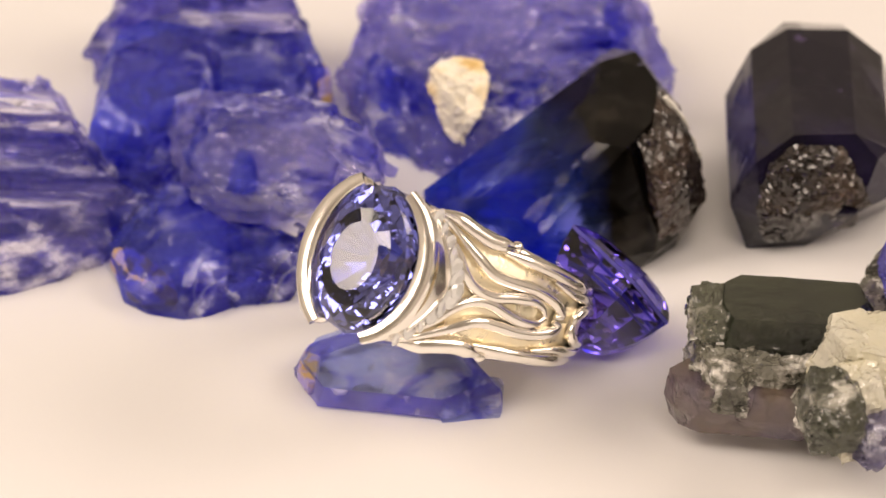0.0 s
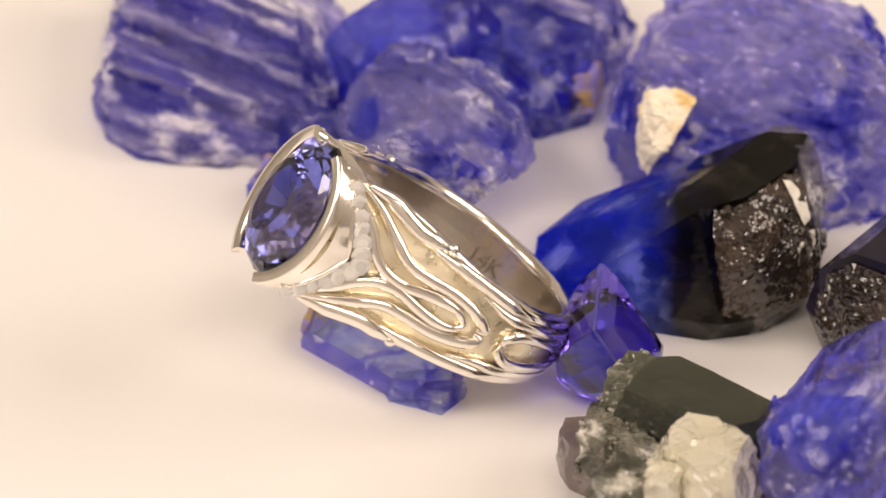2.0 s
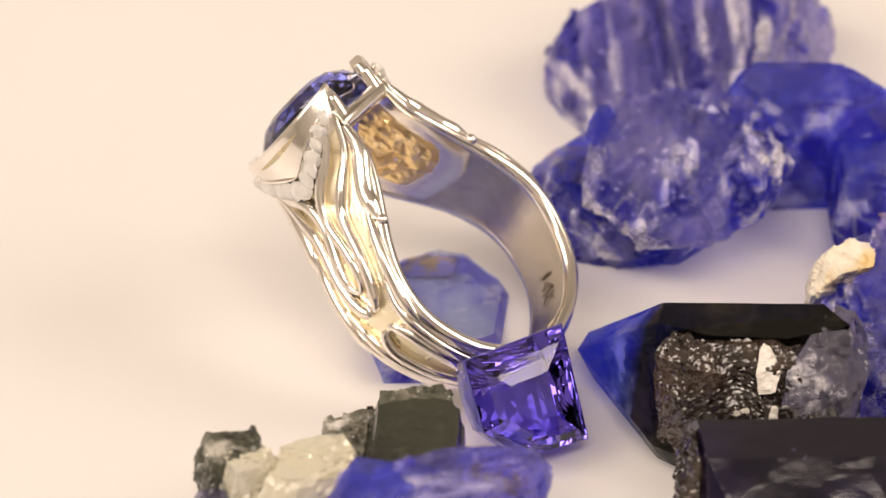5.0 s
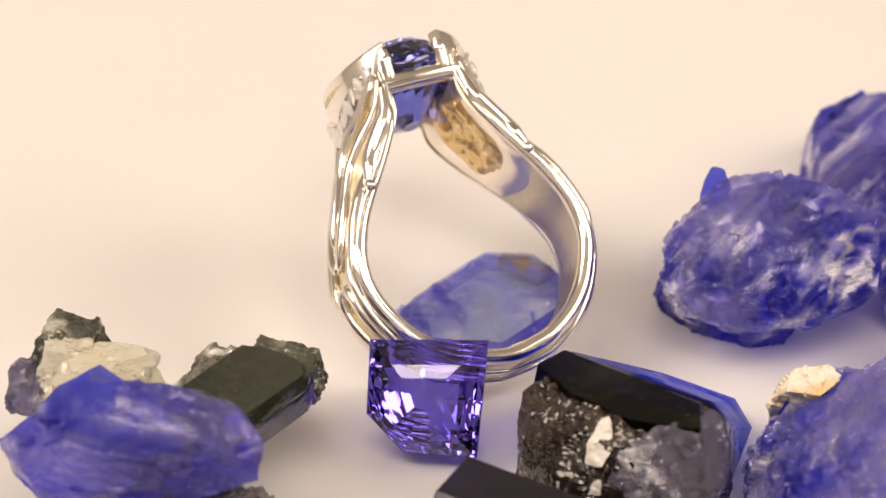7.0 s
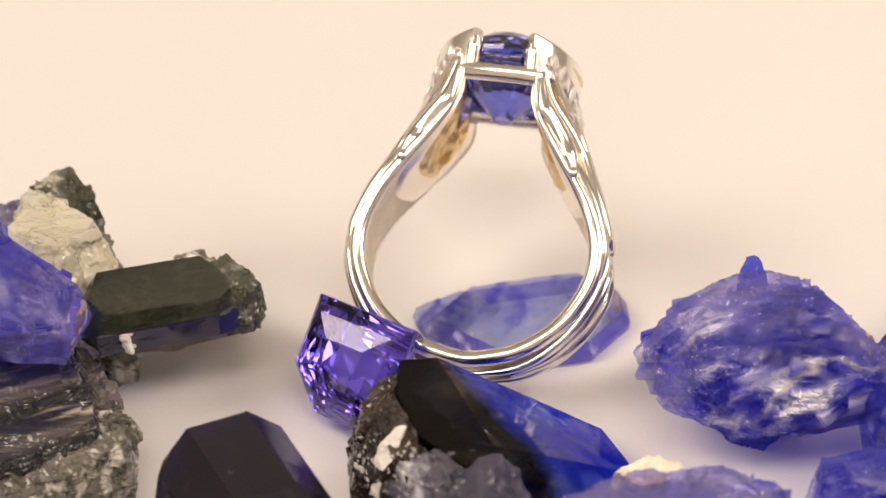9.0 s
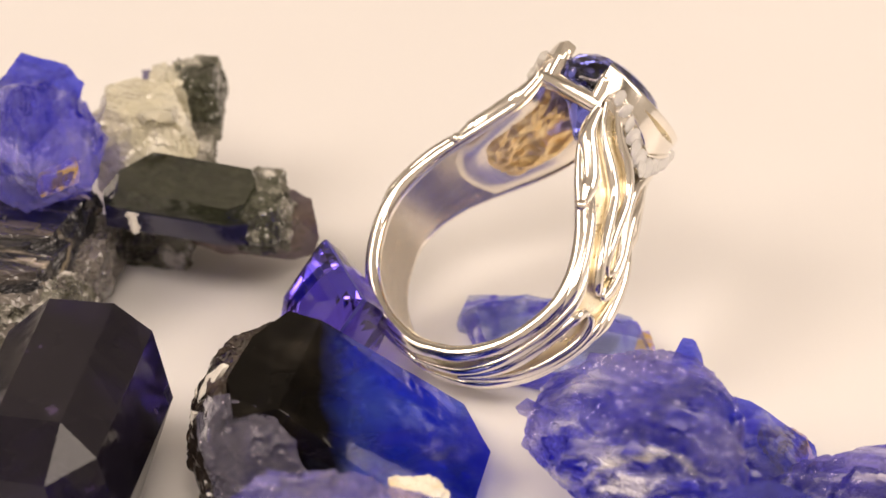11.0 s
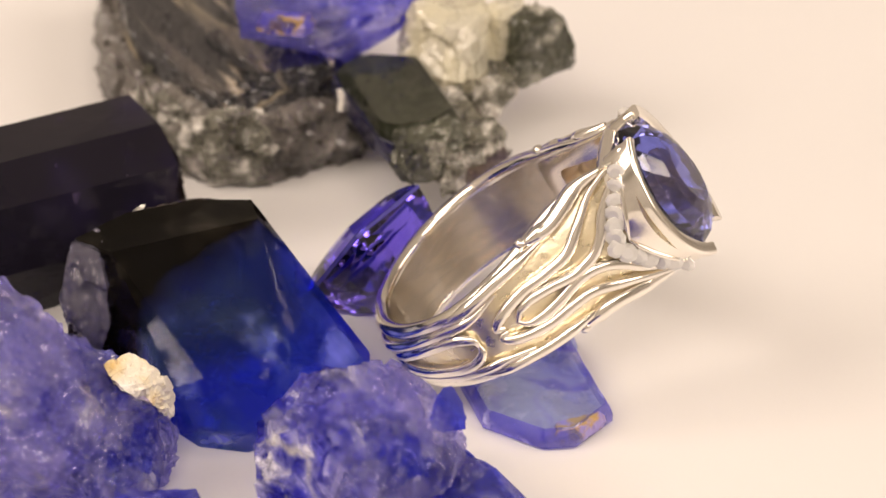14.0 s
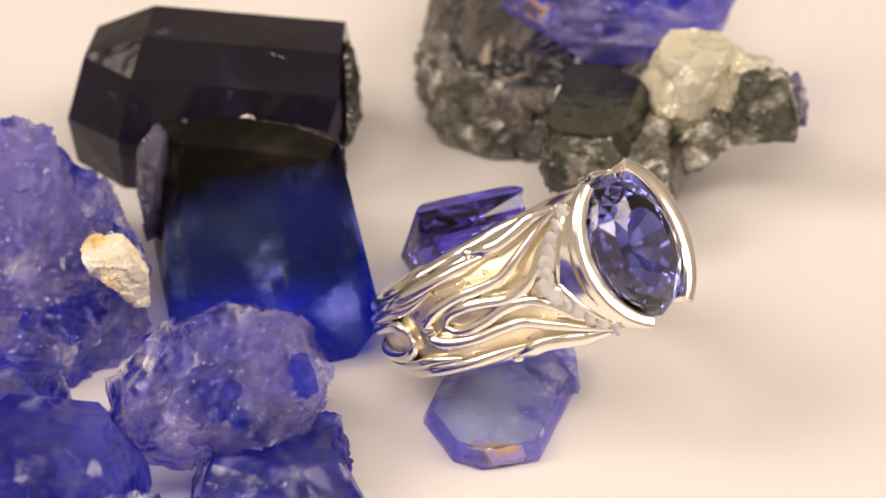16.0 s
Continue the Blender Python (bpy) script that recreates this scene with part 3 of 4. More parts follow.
def cut_stone():
    corners = [Vector(c) for c in ((12.6, -1.75, 9.1), (8.2, 6.6, 9.6), (13.0, 8.6, 1.75), (15.7, 3.5, 1.9), (16.0, 0.1, 4.6))]
    mid = sum(corners, Vector()) / 5
    up = Vector((0.72, 0.43, 0.545)).normalized()
    corners = [c - up * (c - mid).dot(up) for c in corners]
    ob = thing("cut_gemstone", (mid.x, mid.y, 0), "shield-shaped step-cut vivid violet-blue gemstone leaning on its side", "cut gemstone")

    def outline(k, h):
        return [(mid + (c - mid) * k + up * h - Vector((mid.x, mid.y, 0))) * MM for c in corners]

    bm = bmesh.new()
    for k, h in ((0.38, 1.50), (0.60, 1.27), (0.76, 1.02), (0.90, 0.62), (1.0, 0.15), (1.0, -0.25), (0.95, -1.5), (0.86, -2.9), (0.72, -4.2), (0.52, -5.3), (0.22, -6.1)):
        ring_pts = outline(k, h)
        for p in ring_pts:
            bm.verts.new(p)
        if h < -1:
            for p, q in zip(ring_pts, ring_pts[1:] + ring_pts[:1]):
                bm.verts.new((p + q) / 2 + ((p + q) / 2 - Vector((0, 0, mid.z)) * MM) * 0.03 - up * 0.00022)
    bmesh.ops.convex_hull(bm, input=bm.verts)
    part("gem_body", bm, TANZANITE, ob)
    bm = bmesh.new()
    loft_rings = [[bm.verts.new(p) for p in outline(k, h)] for k, h in ((1.012, 0.10), (1.012, -0.20), (1.002, -0.20), (1.002, 0.10))]
    for a, b in zip(loft_rings, loft_rings[1:] + loft_rings[:1]):
        for j in range(5):
            bm.faces.new((a[j], a[(j + 1) % 5], b[(j + 1) % 5], b[j]))
    part("girdle", bm, GIRDLE, ob, "thin frosted girdle")


cut_stone()
# ---- rough stones ----
def lump(name, label, pieces, group="rough stones round the ring"):
    """A stone made of pieces (part name, outlines, material, relief settings, label), the first one its body."""
    o = middle(pieces[0][1])
    ob = thing(name, o, label, "rough gemstone", group)
    for pn, layers, mat, how, lab in pieces:
        how = dict(how)
        edge, amp, size = how.pop("edge", 0.6), how.pop("amp", 0.5), how.pop("size", 4.0)
        bm = refine(hull(layers, o), edge)
        crumbs, length = how.pop("crumbs", 0), how.pop("length", 2.2)
        roughen(bm, amp, size, floor=(0.0 - o[2]), **how)
        if crumbs:
            # a second, finer breakage over the crumbly pieces
            how["seed"] = how.get("seed", 0) + 0.37
            roughen(bm, min(0.34, 0.12 + amp * 0.3), 1.5, floor=(0.0 - o[2]), **how)
        bits = shards(bm, crumbs, length, how.get("along", (1, -0.2, 0)), how.get("seed", 0)) if crumbs else None
        part(pn, bm, mat, ob, lab)
        if bits:
            tagged(part("crust", bits, mat, ob), kind="stuff")
    return ob


def band(ring, origin, profile):
    """A closed strip round an outline: profile gives (scale, height in mm) from its foot to its inner lip."""
    bm = bmesh.new()
    fine = []
    for p, q in zip(ring, ring[1:] + ring[:1]):
        n = max(2, int(math.dist(p, q) / 0.6))
        fine += [(p[0] + (q[0] - p[0]) * i / n, p[1] + (q[1] - p[1]) * i / n) for i in range(n)]
    cx, cy = sum(p[0] for p in ring) / len(ring), sum(p[1] for p in ring) / len(ring)
    rings = []
    for k, z in profile + tuple((k - 0.03, z - 0.12) for k, z in reversed(profile)):
        row = []
        for x, y in fine:
            j = 0.012 * noise.noise(Vector((x * 0.9, y * 0.9, z)))
            row.append(bm.verts.new(((cx + (x - cx) * (k + j) - origin[0]) * MM, (cy + (y - cy) * (k + j) - origin[1]) * MM, (z + 6 * j) * MM)))
        rings.append(row)
    for a, b in zip(rings, rings[1:] + rings[:1]):
        for j in range(len(a)):
            bm.faces.new((a[j], a[(j + 1) % len(a)], b[(j + 1) % len(a)], b[j]))
    return bm


def block(ring, z0, z1, low=0.93, top=0.82, dx=0.0, dy=0.0, waist=0.4):
    return [(z0, scaled(ring, low)), (z0 + (z1 - z0) * waist, ring), (z1, scaled(ring, top, dx, dy))]


def stones():
    a = [(-14.6, -2.3), (-13.8, 0.2), (-9, 3.3), (-1.5, 2.2), (2.3, -5.4), (-2.0, -8.2), (-12.6, -6.6)]
    tablet = lump("crystal_tablet", "thin translucent pale blue-violet crystal tablet lying under the ring", [
        ("body", [(0, scaled(a, 0.93)), (1.0, a), (2.6, scaled(a, 0.86))], TABLET, dict(amp=0.16, size=3.5, seed=1, edge=0.6), ""),
        ("stepped_corner", block([(0.2, -3.6), (2.6, -4.2), (2.4, -7.6), (-2.6, -8.6), (-3.4, -6.4)], 0, 1.7, top=0.9), TABLET, dict(amp=0.14, size=2.0, seed=31, edge=0.5), ""),
        ("stain", block([(-14.4, -3.2), (-13.9, -0.6), (-12.6, -1.2), (-12.8, -5.4), (-13.4, -5.6)], 0.5, 1.75, top=0.9), RUST, dict(amp=0.12, size=1.0, seed=30, edge=0.3), "ochre stain on the broken edge"),
    ])

    part("edge", band(a, middle([(0, a)]), ((1.004, 0.25), (1.012, 0.95), (0.985, 1.35), (0.93, 1.9))), TABLET_EDGE, tablet, "violet broken edge of the tablet")

    b = [(-15.0, 10.8), (-16, 16), (-22, 20), (-29.5, 19), (-31.0, 14.5), (-29.5, 8.2), (-27.3, 6.4), (-24, 5.6), (-22, 6.2)]
    lump("blue_crystal_slab", "clear deep blue crystal slab with ochre-stained edge under a paler lump", [
        ("body", [(0, scaled(b, 0.95)), (2.0, b), (6.2, scaled(b, 0.66, 2, 1))], BLUE, dict(amp=0.18, size=6, seed=2, along=(1, 0.3, 0), edge=0.8), ""),
        ("stain", block([(-30.6, 12.6), (-28.9, 8.2), (-27.4, 7.0), (-24.6, 7.2), (-26, 9.5), (-29, 13)], 0.6, 2.9, top=0.86), RUST, dict(amp=0.25, size=1.3, seed=33, edge=0.35), "ochre stain along the edge"),
        ("frosted_end", block([(-20, 8.2), (-15.4, 9.5), (-14.6, 12), (-18, 14)], 0, 3.6), PALE, dict(amp=0.4, size=2.5, seed=34, crumbs=15, length=1.2, edge=0.5), "frosted pale end"),
    ])
    b = [(-20.6, 7.2), (-15.2, 8.5), (-13.8, 13), (-14.3, 18), (-16.6, 21), (-21, 18.6)]
    lump("violet_rubble", "violet rough crystal lump propping up a paler stone", [
        ("body", block(b, 0, 4.8, 0.88, 0.86), BLUE, dict(amp=0.5, size=3.5, seed=3, crumbs=20, length=1.4, edge=0.4), ""),
        ("frosted_crust", block([(-17.5, 9.5), (-14.2, 11), (-13.4, 14), (-15, 16.5)], 1.2, 4.4), PALE, dict(amp=0.4, size=2.2, seed=35, crumbs=20, length=1.2, edge=0.45), "frosted violet crust"),
    ])

    c = [(-8.0, 13.4), (-7.6, 20), (-13.0, 25.2), (-18, 27.2), (-26, 25.6), (-26.2, 23), (-23.9, 13.2), (-20.9, 10.4), (-17.0, 9.4), (-12.4, 10.6)]
    lump("pale_crystal_lump", "frosty pale violet crystal lump with a crumbled striated surface", [
        ("body", [(4.4, scaled(c, 0.70)), (6.6, scaled(c, 0.98)), (8.2, c), (10.2, scaled(c, 0.86)), (12.4, scaled(c, 0.52, -1, -1))], PALE, dict(amp=1.15, size=4.8, seed=4, crumbs=26, length=3.2, along=(0.9, -0.4, 0), stretch=3.2, edge=0.34), ""),
        ("plate", block([(-12.8, 14.6), (-12.0, 18.5), (-15, 21.5), (-21, 20.5), (-22, 14.5), (-17.5, 12.8)], 8.6, 12.3, 1.0, 0.7, waist=0.5), PALE, dict(amp=0.5, size=3.6, seed=66, crumbs=14, length=2.6, along=(0.9, -0.4, 0), stretch=4, edge=0.34), "frosted striated upper plate"),
        ("nub", block([(-20.3, 11.0), (-19.4, 10.5), (-18.5, 10.9), (-18.2, 12.0), (-19.0, 12.9), (-20.1, 12.5)], 9.8, 12.8, 1.3, 0.55, waist=0.55), BLUE, dict(amp=0.15, size=1.2, seed=36, edge=0.3), "small rounded knob"),
        ("blue_face", block([(-24.6, 16.5), (-22.5, 14.4), (-19, 14.2), (-17.5, 17), (-18.5, 20), (-22, 21.6)], 8.2, 12.0, top=0.6), BLUE, dict(amp=0.4, size=2.5, seed=37, crumbs=6, length=2.0, along=(0.9, -0.4, 0), edge=0.4), "clear blue broken face"),
        ("lower_shelf", block([(-23, 23.5), (-15, 22.5), (-13.5, 25), (-18, 26.6), (-24, 26.8)], 5.4, 8.4), STRIPED, dict(amp=0.5, size=3, seed=38, along=(1, 0, 0), edge=0.5), ""),
    ])
    d = [(-33, 24), (-28, 22), (-22, 26), (-22, 36), (-27, 38.5), (-32.5, 34)]
    lump("blue_crystal_tab", "rounded dark blue crystal with a smooth glassy face", [
        ("body", [(0, scaled(d, 0.85)), (5.5, d), (7.5, scaled(d, 0.96)), (9.6, scaled(d, 0.72))], BLUE, dict(amp=0.15, size=6, seed=5, edge=0.9), ""),
        ("foot", block([(-31, 25), (-27.5, 23.4), (-23, 27), (-25, 33), (-30, 32)], 0, 3.0), STRIPED, dict(amp=0.4, size=2.5, seed=63, edge=0.6), "paler broken foot")])

    s = dict(along=(1, -0.12, 0.06), stretch=7, edge=0.42)
    lump("striated_crystal", "long striated violet crystals grown side by side, frosted ridges", [
        ("blade", block([(-26.3, 17), (-29, 20.5), (-45, 21), (-52, 19), (-49, 12), (-45.5, 9.0), (-41.4, 8.0), (-38.7, 9.0)], 0, 6.2, 0.95, 0.78, waist=0.3), STRIPED, dict(amp=0.55, size=2.8, seed=6, crumbs=40, length=2.6, **s), ""),
        ("blade", block([(-30, 19), (-31.5, 25), (-48, 29), (-57, 26), (-52, 18)], 0, 9.0, 0.95, 0.7), STRIPED, dict(amp=0.6, size=2.6, seed=40, crumbs=40, length=2.6, **s), ""),
        ("blade", block([(-33, 25), (-34, 31), (-46, 34), (-54, 30), (-48, 25)], 0, 8.0, 0.95, 0.72), PALE, dict(amp=0.6, size=2.8, seed=41, crumbs=30, length=2.6, **s), ""),
        ("stained_tip", block([(-26.4, 17.2), (-28.5, 20), (-33, 17.5), (-30.5, 14)], 0.4, 4.6), BLUE, dict(amp=0.3, size=2, seed=42, edge=0.5), "dark blue tip with ochre traces"),
    ])
    s = dict(along=(1, -0.1, 0), stretch=5, edge=0.45)
    lump("violet_crystal_block", "blocky violet-blue crystal with ochre-stained corner", [
        ("body", block([(-33, 40), (-24, 31), (-15, 31), (-12.6, 36), (-14, 40.5), (-28, 45)], 0, 7.4, 0.94, 0.86), BLUE, dict(amp=0.45, size=4.5, seed=7, **s), ""),
        ("blade", block([(-34, 43), (-22, 39.5), (-14.5, 39.5), (-15, 46), (-28, 51)], 0, 8.6, 0.95, 0.8), STRIPED, dict(amp=0.7, size=3.2, seed=43, crumbs=30, length=2.4, **s), ""),
        ("stain", block([(-13.9, 34.2), (-12.4, 36), (-13.2, 38.6), (-15, 37.5)], 1.6, 5.4), RUST, dict(amp=0.3, size=1.4, seed=44, edge=0.35), "ochre stain on the corner"),
    ])
    g = [(-12.1, 38.8), (-9.8, 34), (-5.6, 29), (-2, 27.4), (5, 29), (13, 33), (17.6, 41), (14, 48), (2, 52), (-9, 48)]
    lump("crystal_cluster", "large violet crystal cluster with a white and ochre mineral patch", [
        ("body", [(0, scaled(g, 0.94)), (3.4, g), (8.6, scaled(g, 0.86, 0, 1))], PALE, dict(amp=1.35, size=4.6, seed=8, crumbs=40, length=2.0, edge=0.45), ""),
        ("upper_ledge", block([(-10.5, 41), (-7, 36), (2, 34), (12, 37), (14, 43), (8, 50), (-6, 49)], 6.5, 13.4, 0.95, 0.72), PALE, dict(amp=1.3, size=5.5, seed=45, crumbs=60, length=2.2, along=(1, 0.15, 0), stretch=2.5, edge=0.42), "frosted pale violet upper ledge"),
        ("side_lobe", block([(-10.6, 37), (-8.6, 32.5), (-4, 29.2), (6, 29.6), (8, 35)], 0.3, 7.6), BLUE, dict(amp=0.6, size=3, seed=46, crumbs=12, length=1.6, edge=0.45), ""),
        ("mineral_patch", [(4.0, [(-1.9, 27.6), (-1.2, 27.4)]), (6.2, [(-2.9, 28.8), (-2, 27.3), (-0.2, 27.6)]), (8.0, [(-4.4, 30.6), (-2, 28.0), (0.9, 28.6)]), (9.4, [(-3.6, 31), (-2, 29), (1.2, 30.0), (0.2, 32.6), (-3.2, 32.6)])], WHITE_CHIP, dict(amp=0.55, size=2.6, seed=9, edge=0.3), "crumbly white and ochre mineral patch"),
    ])

    hb = [(-3.6, 21.8), (-3.4, 16), (-0.2, 10.4), (2.2, 9.8), (13.5, 14.2), (16, 17), (17, 24), (12.5, 29.2), (-1.2, 25)]
    lump("bicolour_crystal", "dark blue to black prismatic crystal with a broken crusted end", [
        ("body", [(0, hb), (2.6, [(-4.4, 22.4), (-4.3, 15.6), (-0.9, 9.5), (1.6, 8.4), (15.4, 13.6), (17.2, 16), (17.6, 23.6), (12.8, 30), (-1.6, 25.6)]),
                  (4.0, [(0.5, 11.5), (-2.6, 16.5), (-2.2, 21.5), (0.5, 24.2)]),
                  (12.6, [(12.6, 13.9), (9.8, 14.6), (14.6, 18), (15.2, 24), (13.5, 29.2), (10.4, 27.4)])], BICOLOUR, dict(amp=0.05, size=6, seed=10, edge=0.9), ""),
        ("broken_end", [(0.3, [(14.5, 15.6), (16.6, 17.5), (17.2, 22.5), (15.4, 26.5), (12, 28.4)]), (3.4, [(15.4, 14.0), (18.0, 16.4), (19.2, 20.2), (18.6, 23.8), (16.2, 28.2), (12.6, 30.4)]),
                        (7.6, [(15.2, 13.6), (17.8, 15.8), (18.9, 19.6), (18.2, 23.6), (15.8, 28.0), (12.4, 30.2)]), (10.8, [(14.4, 13.6), (16.6, 15.8), (17.6, 19.6), (16.8, 23.4), (14.8, 27.6), (12.0, 29.4)]),
                        (12.3, [(13.4, 15.2), (15.0, 17.4), (15.6, 20.4), (15.0, 23.4), (13.4, 27.0), (12, 28)])],
         CRUST, dict(amp=0.42, size=3.4, seed=47, crumbs=10, length=1.4, edge=0.42), "glossy smoky broken end with mica glints"),
        ("clear_corner", [(3.4, [(17.6, 23.6), (14.4, 29.6), (9.0, 29.6)]), (7.6, [(18.2, 23.4), (15.8, 29.0), (12.6, 31.1), (7.6, 28.8)]), (10.6, [(16.8, 24.0), (14.8, 29.0), (12.0, 30.8), (8.8, 28.6)]), (12.5, [(14.4, 26.2), (13.4, 29.4), (11.4, 30.0), (10.4, 28.4)])], GREY_CLEAR, dict(amp=0.35, size=2.4, seed=48, crumbs=6, length=1.2, edge=0.4), "colourless frosted corner"),
        ("white_chip", [(9.2, [(18.15, 21.6), (17.9, 23.0)]), (10.8, [(17.4, 21.5), (16.9, 23.5), (16.4, 22.5)]), (12.4, [(16.1, 21.8), (15.9, 22.6), (15.6, 22.2)])], CHALK, dict(amp=0.22, size=1.0, seed=49, edge=0.28), "chalky white patch on the broken end"),
        ("white_chip", [(6.6, [(19.0, 19.6), (18.6, 21.0)]), (8.2, [(18.9, 19.6), (18.6, 20.8), (18.2, 20.2)])], CHALK, dict(amp=0.2, size=1.0, seed=50, edge=0.28), "small chalky white patch"),
        ("white_chip", [(6.9, [(18.7, 22.4), (18.3, 23.3)]), (8.0, [(18.5, 22.6), (18.2, 23.2), (17.8, 22.8)])], CHALK, dict(amp=0.2, size=1.0, seed=65, edge=0.28), "small chalky white patch"),
    ])

    lump("black_crystal", "glossy black long crystal with flat shining faces", [
        ("body", [(0, [(23.0, 18.0), (28, 18.6), (35, 24.4), (35.2, 33), (32, 38.4), (25.5, 38.8), (22, 34)]),
                  (5, [(21.4, 17), (24, 15.2), (32, 16), (36.3, 20), (36.3, 33), (33, 38.8), (24.4, 39.4), (21.4, 34.4)]),
                  (10.2, [(23.4, 15.6), (33.6, 16.4), (34.6, 18), (34.6, 33), (31.4, 38.0), (26.4, 38.2), (23.4, 33.6)]),
                  (12.7, [(26.4, 16), (31.6, 16.4), (31.6, 33), (26.4, 33)])], BLACK, dict(amp=0.03, size=6, seed=11, edge=1.2), ""),
        ("broken_end", [(1.5, [(24.5, 16.6), (32, 19.5)]), (6, [(23.4, 14.9), (28, 14.2), (32.8, 16.2)]), (10.4, [(24.5, 15.2), (31.4, 15.8)]), (11.8, [(26.8, 15.8), (30.6, 16)])], CRUST, dict(amp=0.6, size=2.2, seed=51, crumbs=8, length=1.1, edge=0.4), "rough broken end with brown glints"),
    ])

    j = [(19.6, -3.0), (19.4, -6), (20.2, -9.4), (30, -10.6), (33, -6), (32, -2.8), (21.6, -2.0)]
    lump("green_crystal_slab", "dark green glassy crystal slab layered over crumbly rock", [
        ("body", [(7.6, scaled(j, 0.95)), (8.6, j), (10.8, [(20.3, -3.3), (20.1, -6.5), (20.9, -8.6), (29.5, -9.4), (31.5, -6), (31, -3.2), (21.6, -2.2)])], GREEN, dict(amp=0.07, size=4, seed=12, edge=0.6), ""),
        ("side_face", [(7.5, [(19.8, -2.3), (21.8, -1.75), (31.8, -2.55), (31.6, -3.6), (20, -3.6)]), (9.2, [(19.8, -2.5), (21.8, -1.85), (32.0, -2.7), (31.6, -3.6), (20, -3.6)])], NIGHT, dict(amp=0.04, size=3, seed=67, edge=0.7), "near-black blue polished side face"),
        ("brown_end", block([(21.2, -8.9), (18.6, -9.0), (17.2, -6.2), (17.2, -3.0), (18.6, -2.2), (21.0, -2.3)], 6.4, 10.4, 0.86, 0.8), GREY_GREEN, dict(amp=0.4, size=2.2, seed=64, crumbs=10, length=1.0, edge=0.38), "translucent grey-brown broken end"),
        ("crystal_growth", [(7.5, [(28.9, -2.3), (29.7, -2.4), (29.3, -1.9)]), (9.1, [(29.3, -2.5), (30.1, -2.6), (29.7, -2.2)])], CHALK, dict(amp=0.25, size=0.7, seed=68, edge=0.22, crumbs=6, length=0.7), "pale crumbly growth on the side face"),
        ("crumbly_seam", block([(17.6, -6), (18.4, -11.4), (28.5, -13), (31, -8), (26, -4.8)], 6.2, 8.4, 0.95, 0.9), GREY, dict(amp=0.45, size=1.8, seed=52, crumbs=60, length=1.0, edge=0.45), "pale crumbly seam"),
        ("lower_slab", block([(15.4, -9.6), (16.2, -11.6), (18, -12.8), (26.8, -13.8), (30, -10), (24, -8), (17, -8.2)], 2.4, 6.6, 0.93, 0.93), SMOKY, dict(amp=0.15, size=3, seed=53, edge=0.5), "smoky violet-brown translucent layer"),
        ("broken_end", block([(17.0, -5.6), (17.6, -9.6), (19.2, -13.2), (22, -13.4), (23, -9.4)], 4.6, 8.4), GREY, dict(amp=0.5, size=2, seed=54, crumbs=50, length=1.1, edge=0.45), "broken rough end"),
    ])
    q = [(35.2, -10.2), (31.5, -9), (27.3, -10.8), (26.6, -13.6), (29, -17.4), (33.5, -19), (36.6, -16)]
    lump("quartz_lump", "pale yellow frosted quartz lump resting on darker stones", [
        ("body", [(5.2, scaled(q, 0.8)), (9, q), (13.2, scaled(q, 0.66))], QUARTZ, dict(amp=0.55, size=3.6, seed=13, edge=0.5), ""),
        ("bulge", block([(28, -16.5), (32, -15.5), (33, -20.5), (29, -22.5)], 6, 12.6, top=0.65), QUARTZ, dict(amp=0.6, size=2.5, seed=55, edge=0.5), ""),
    ])
    lump("grey_rock", "grey-green crumbly rock under the quartz lump", [
        ("body", [(0, [(26.4, -8.4), (33.5, -8), (33, -10.3), (29.5, -10.8), (26.8, -9.6)]), (5, [(25.8, -15), (29, -17.3), (33, -16.4), (34, -10), (26, -9)]),
                  (9, [(25.6, -17), (27, -20.6), (31, -22), (34, -18), (33, -12)])], GREY, dict(amp=0.6, size=2.6, seed=14, crumbs=60, length=1.2, edge=0.45), ""),
        ("dark_lobe", block([(25.8, -17.6), (29.5, -17.4), (31.4, -22.2), (26.4, -23.2)], 7.6, 12.8, top=0.66), GREY_GREEN, dict(amp=0.6, size=2.4, seed=56, edge=0.42), "dark green rounded lobe"),
        ("clear_end", block([(29.5, -20.5), (33, -19.5), (34, -22.5), (31, -23.6)], 6.6, 10.2, top=0.75), GREY_CLEAR, dict(amp=0.5, size=1.8, seed=62, crumbs=25, length=1.0, edge=0.42), "colourless crumbly end"),
    ])
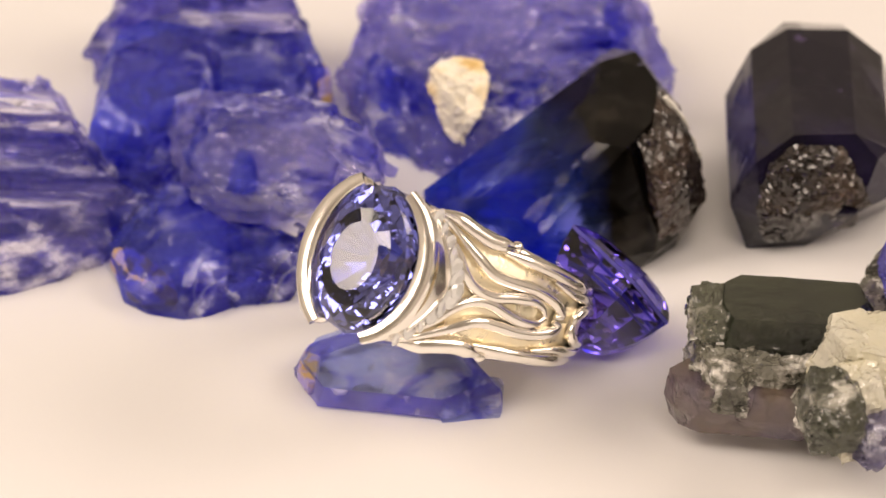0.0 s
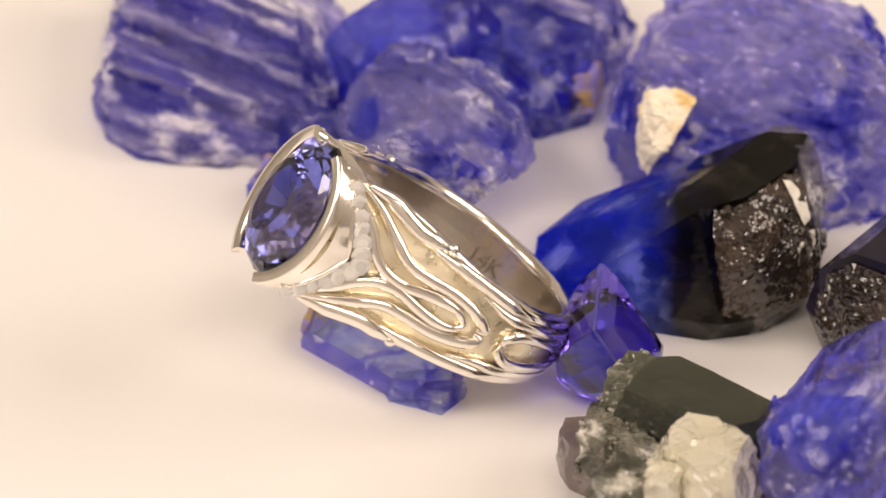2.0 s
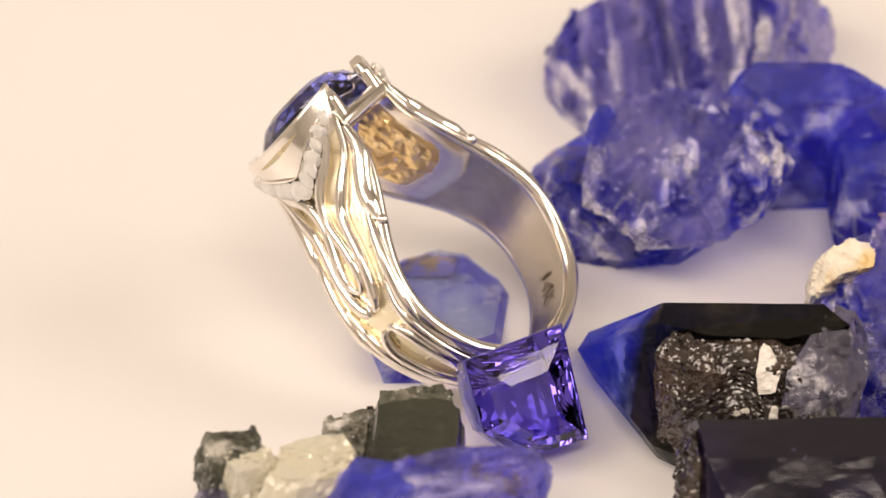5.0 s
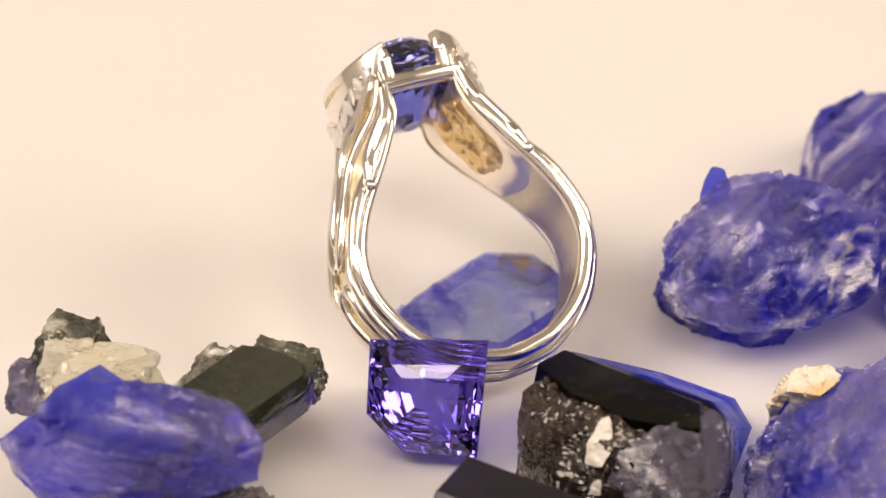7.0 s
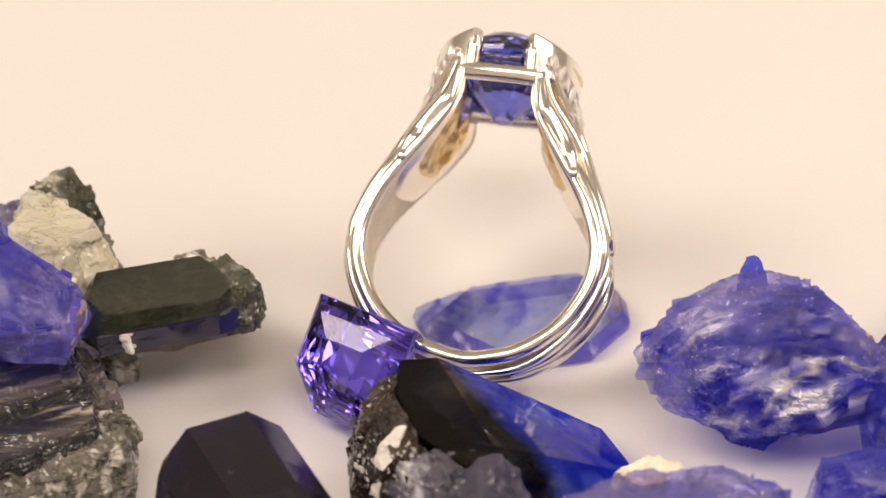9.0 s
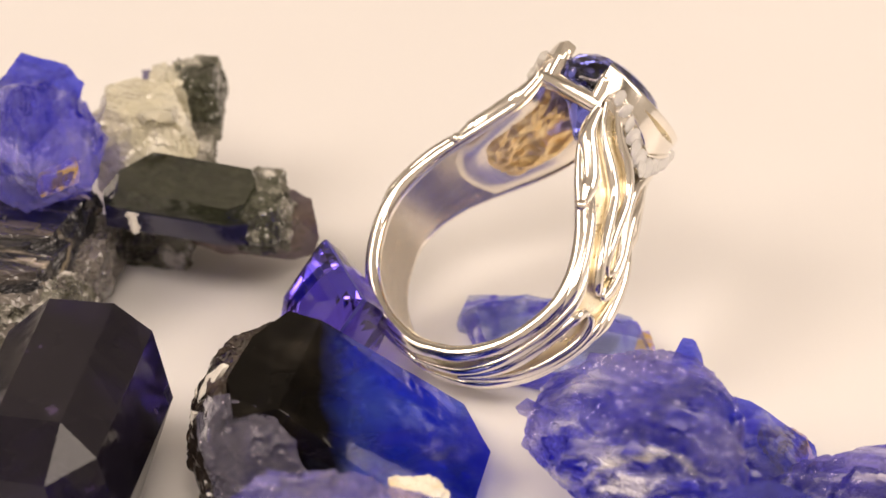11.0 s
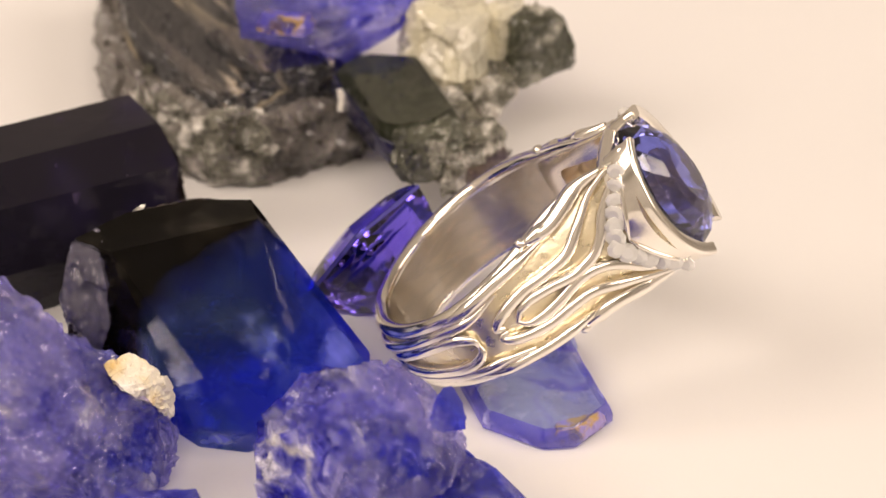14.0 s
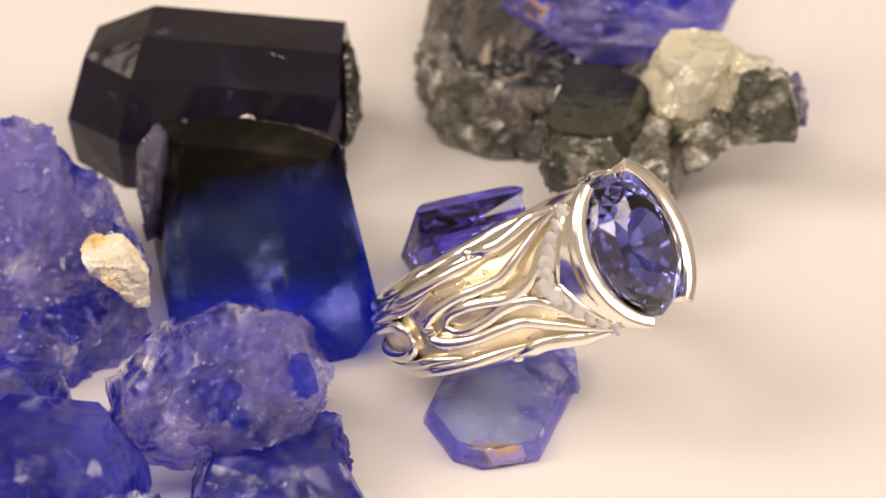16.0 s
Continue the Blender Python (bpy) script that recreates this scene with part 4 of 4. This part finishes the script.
    lump("violet_crystal_spear", "violet-blue pointed crystal with frosted side lying on rocks", [
        ("body", [(8.8, [(34, -5), (37.5, -13.6), (43, -15.2), (45.5, -10), (40, -3.5)]), (12, [(32.6, -1.8), (33, -8.8), (37.5, -15), (43.5, -16.2), (47, -10), (40.2, 2.0), (37, 3.6)]), (16, [(34, -1), (36.9, 4.2), (39.8, 2.6), (44, -8), (38, -12)]), (18.2, [(37.5, 2.6), (39.2, 1.8), (41, -5), (37.6, -5)])], LENGTHWISE, dict(amp=0.3, size=3, seed=15, crumbs=30, length=2.0, along=(0.5, -1, 0), stretch=6, edge=0.38), ""),
        ("blue_face", block([(36, -12), (42, -13.5), (43, -6), (38.5, -2)], 13.5, 17.4, top=0.7), BLUE, dict(amp=0.15, size=3, seed=57, edge=0.6), "clear blue face"),
        ("stain", block([(33.9, -2.0), (36.6, 1.6), (36.0, 2.6), (33.4, -0.6)], 12.8, 14.6), RUST, dict(amp=0.2, size=1.2, seed=58, edge=0.35), "ochre fleck"),
    ])
    l = [(62, 6.4), (48, 11.8), (40, 11.4), (33, 8.4), (31.2, 3.6), (32, -2), (31, -6), (40, -9), (60, -4)]
    lump("mica_rock", "dark grey layered mica rock with pale crumbly rim", [
        ("body", [(0, scaled(l, 0.93)), (2.4, l), (6.4, scaled(l, 0.92))], GREY_DARK, dict(amp=0.8, size=3.5, seed=16, crumbs=16, length=1.8, edge=0.45), ""),
        ("layer", block(scaled(l, 0.93, 1.5, -1.5), 5.3, 8.0, 0.98, 0.94), MICA, dict(amp=0.35, size=3.5, seed=59, crumbs=12, length=3.6, along=(1, -0.5, 0), stretch=9, edge=0.42), "dark glassy upper layer"),
        ("layer", block([(44, 4), (35, 3), (33.5, -4), (41, -7)], 7.0, 9.2, 0.98, 0.9), MICA, dict(amp=0.35, size=2.6, seed=60, crumbs=8, length=3.0, along=(1, -0.5, 0), stretch=9, edge=0.4), ""),
        ("pale_rim", block([(33, 8.6), (31.0, 3.6), (33.5, 1.5), (38, 7.5), (46, 9.8), (42, 11.8)], 0.4, 6.4), GREY, dict(amp=0.8, size=2.6, seed=61, crumbs=40, length=1.5, edge=0.45), "pale crumbly rim"),
    ])


stones()
# ---- what moves: everything on the plate turns with it ----
def motions():
    for ob in MOVERS:
        start = ob.matrix_basis.copy()
        rows = []
        for n in range(65):
            t = n * 0.25
            rows.append((t, pose(0, 0, 0, 0, 0, TURN_RATE * t) @ start))
        walk(ob, rows)


motions()
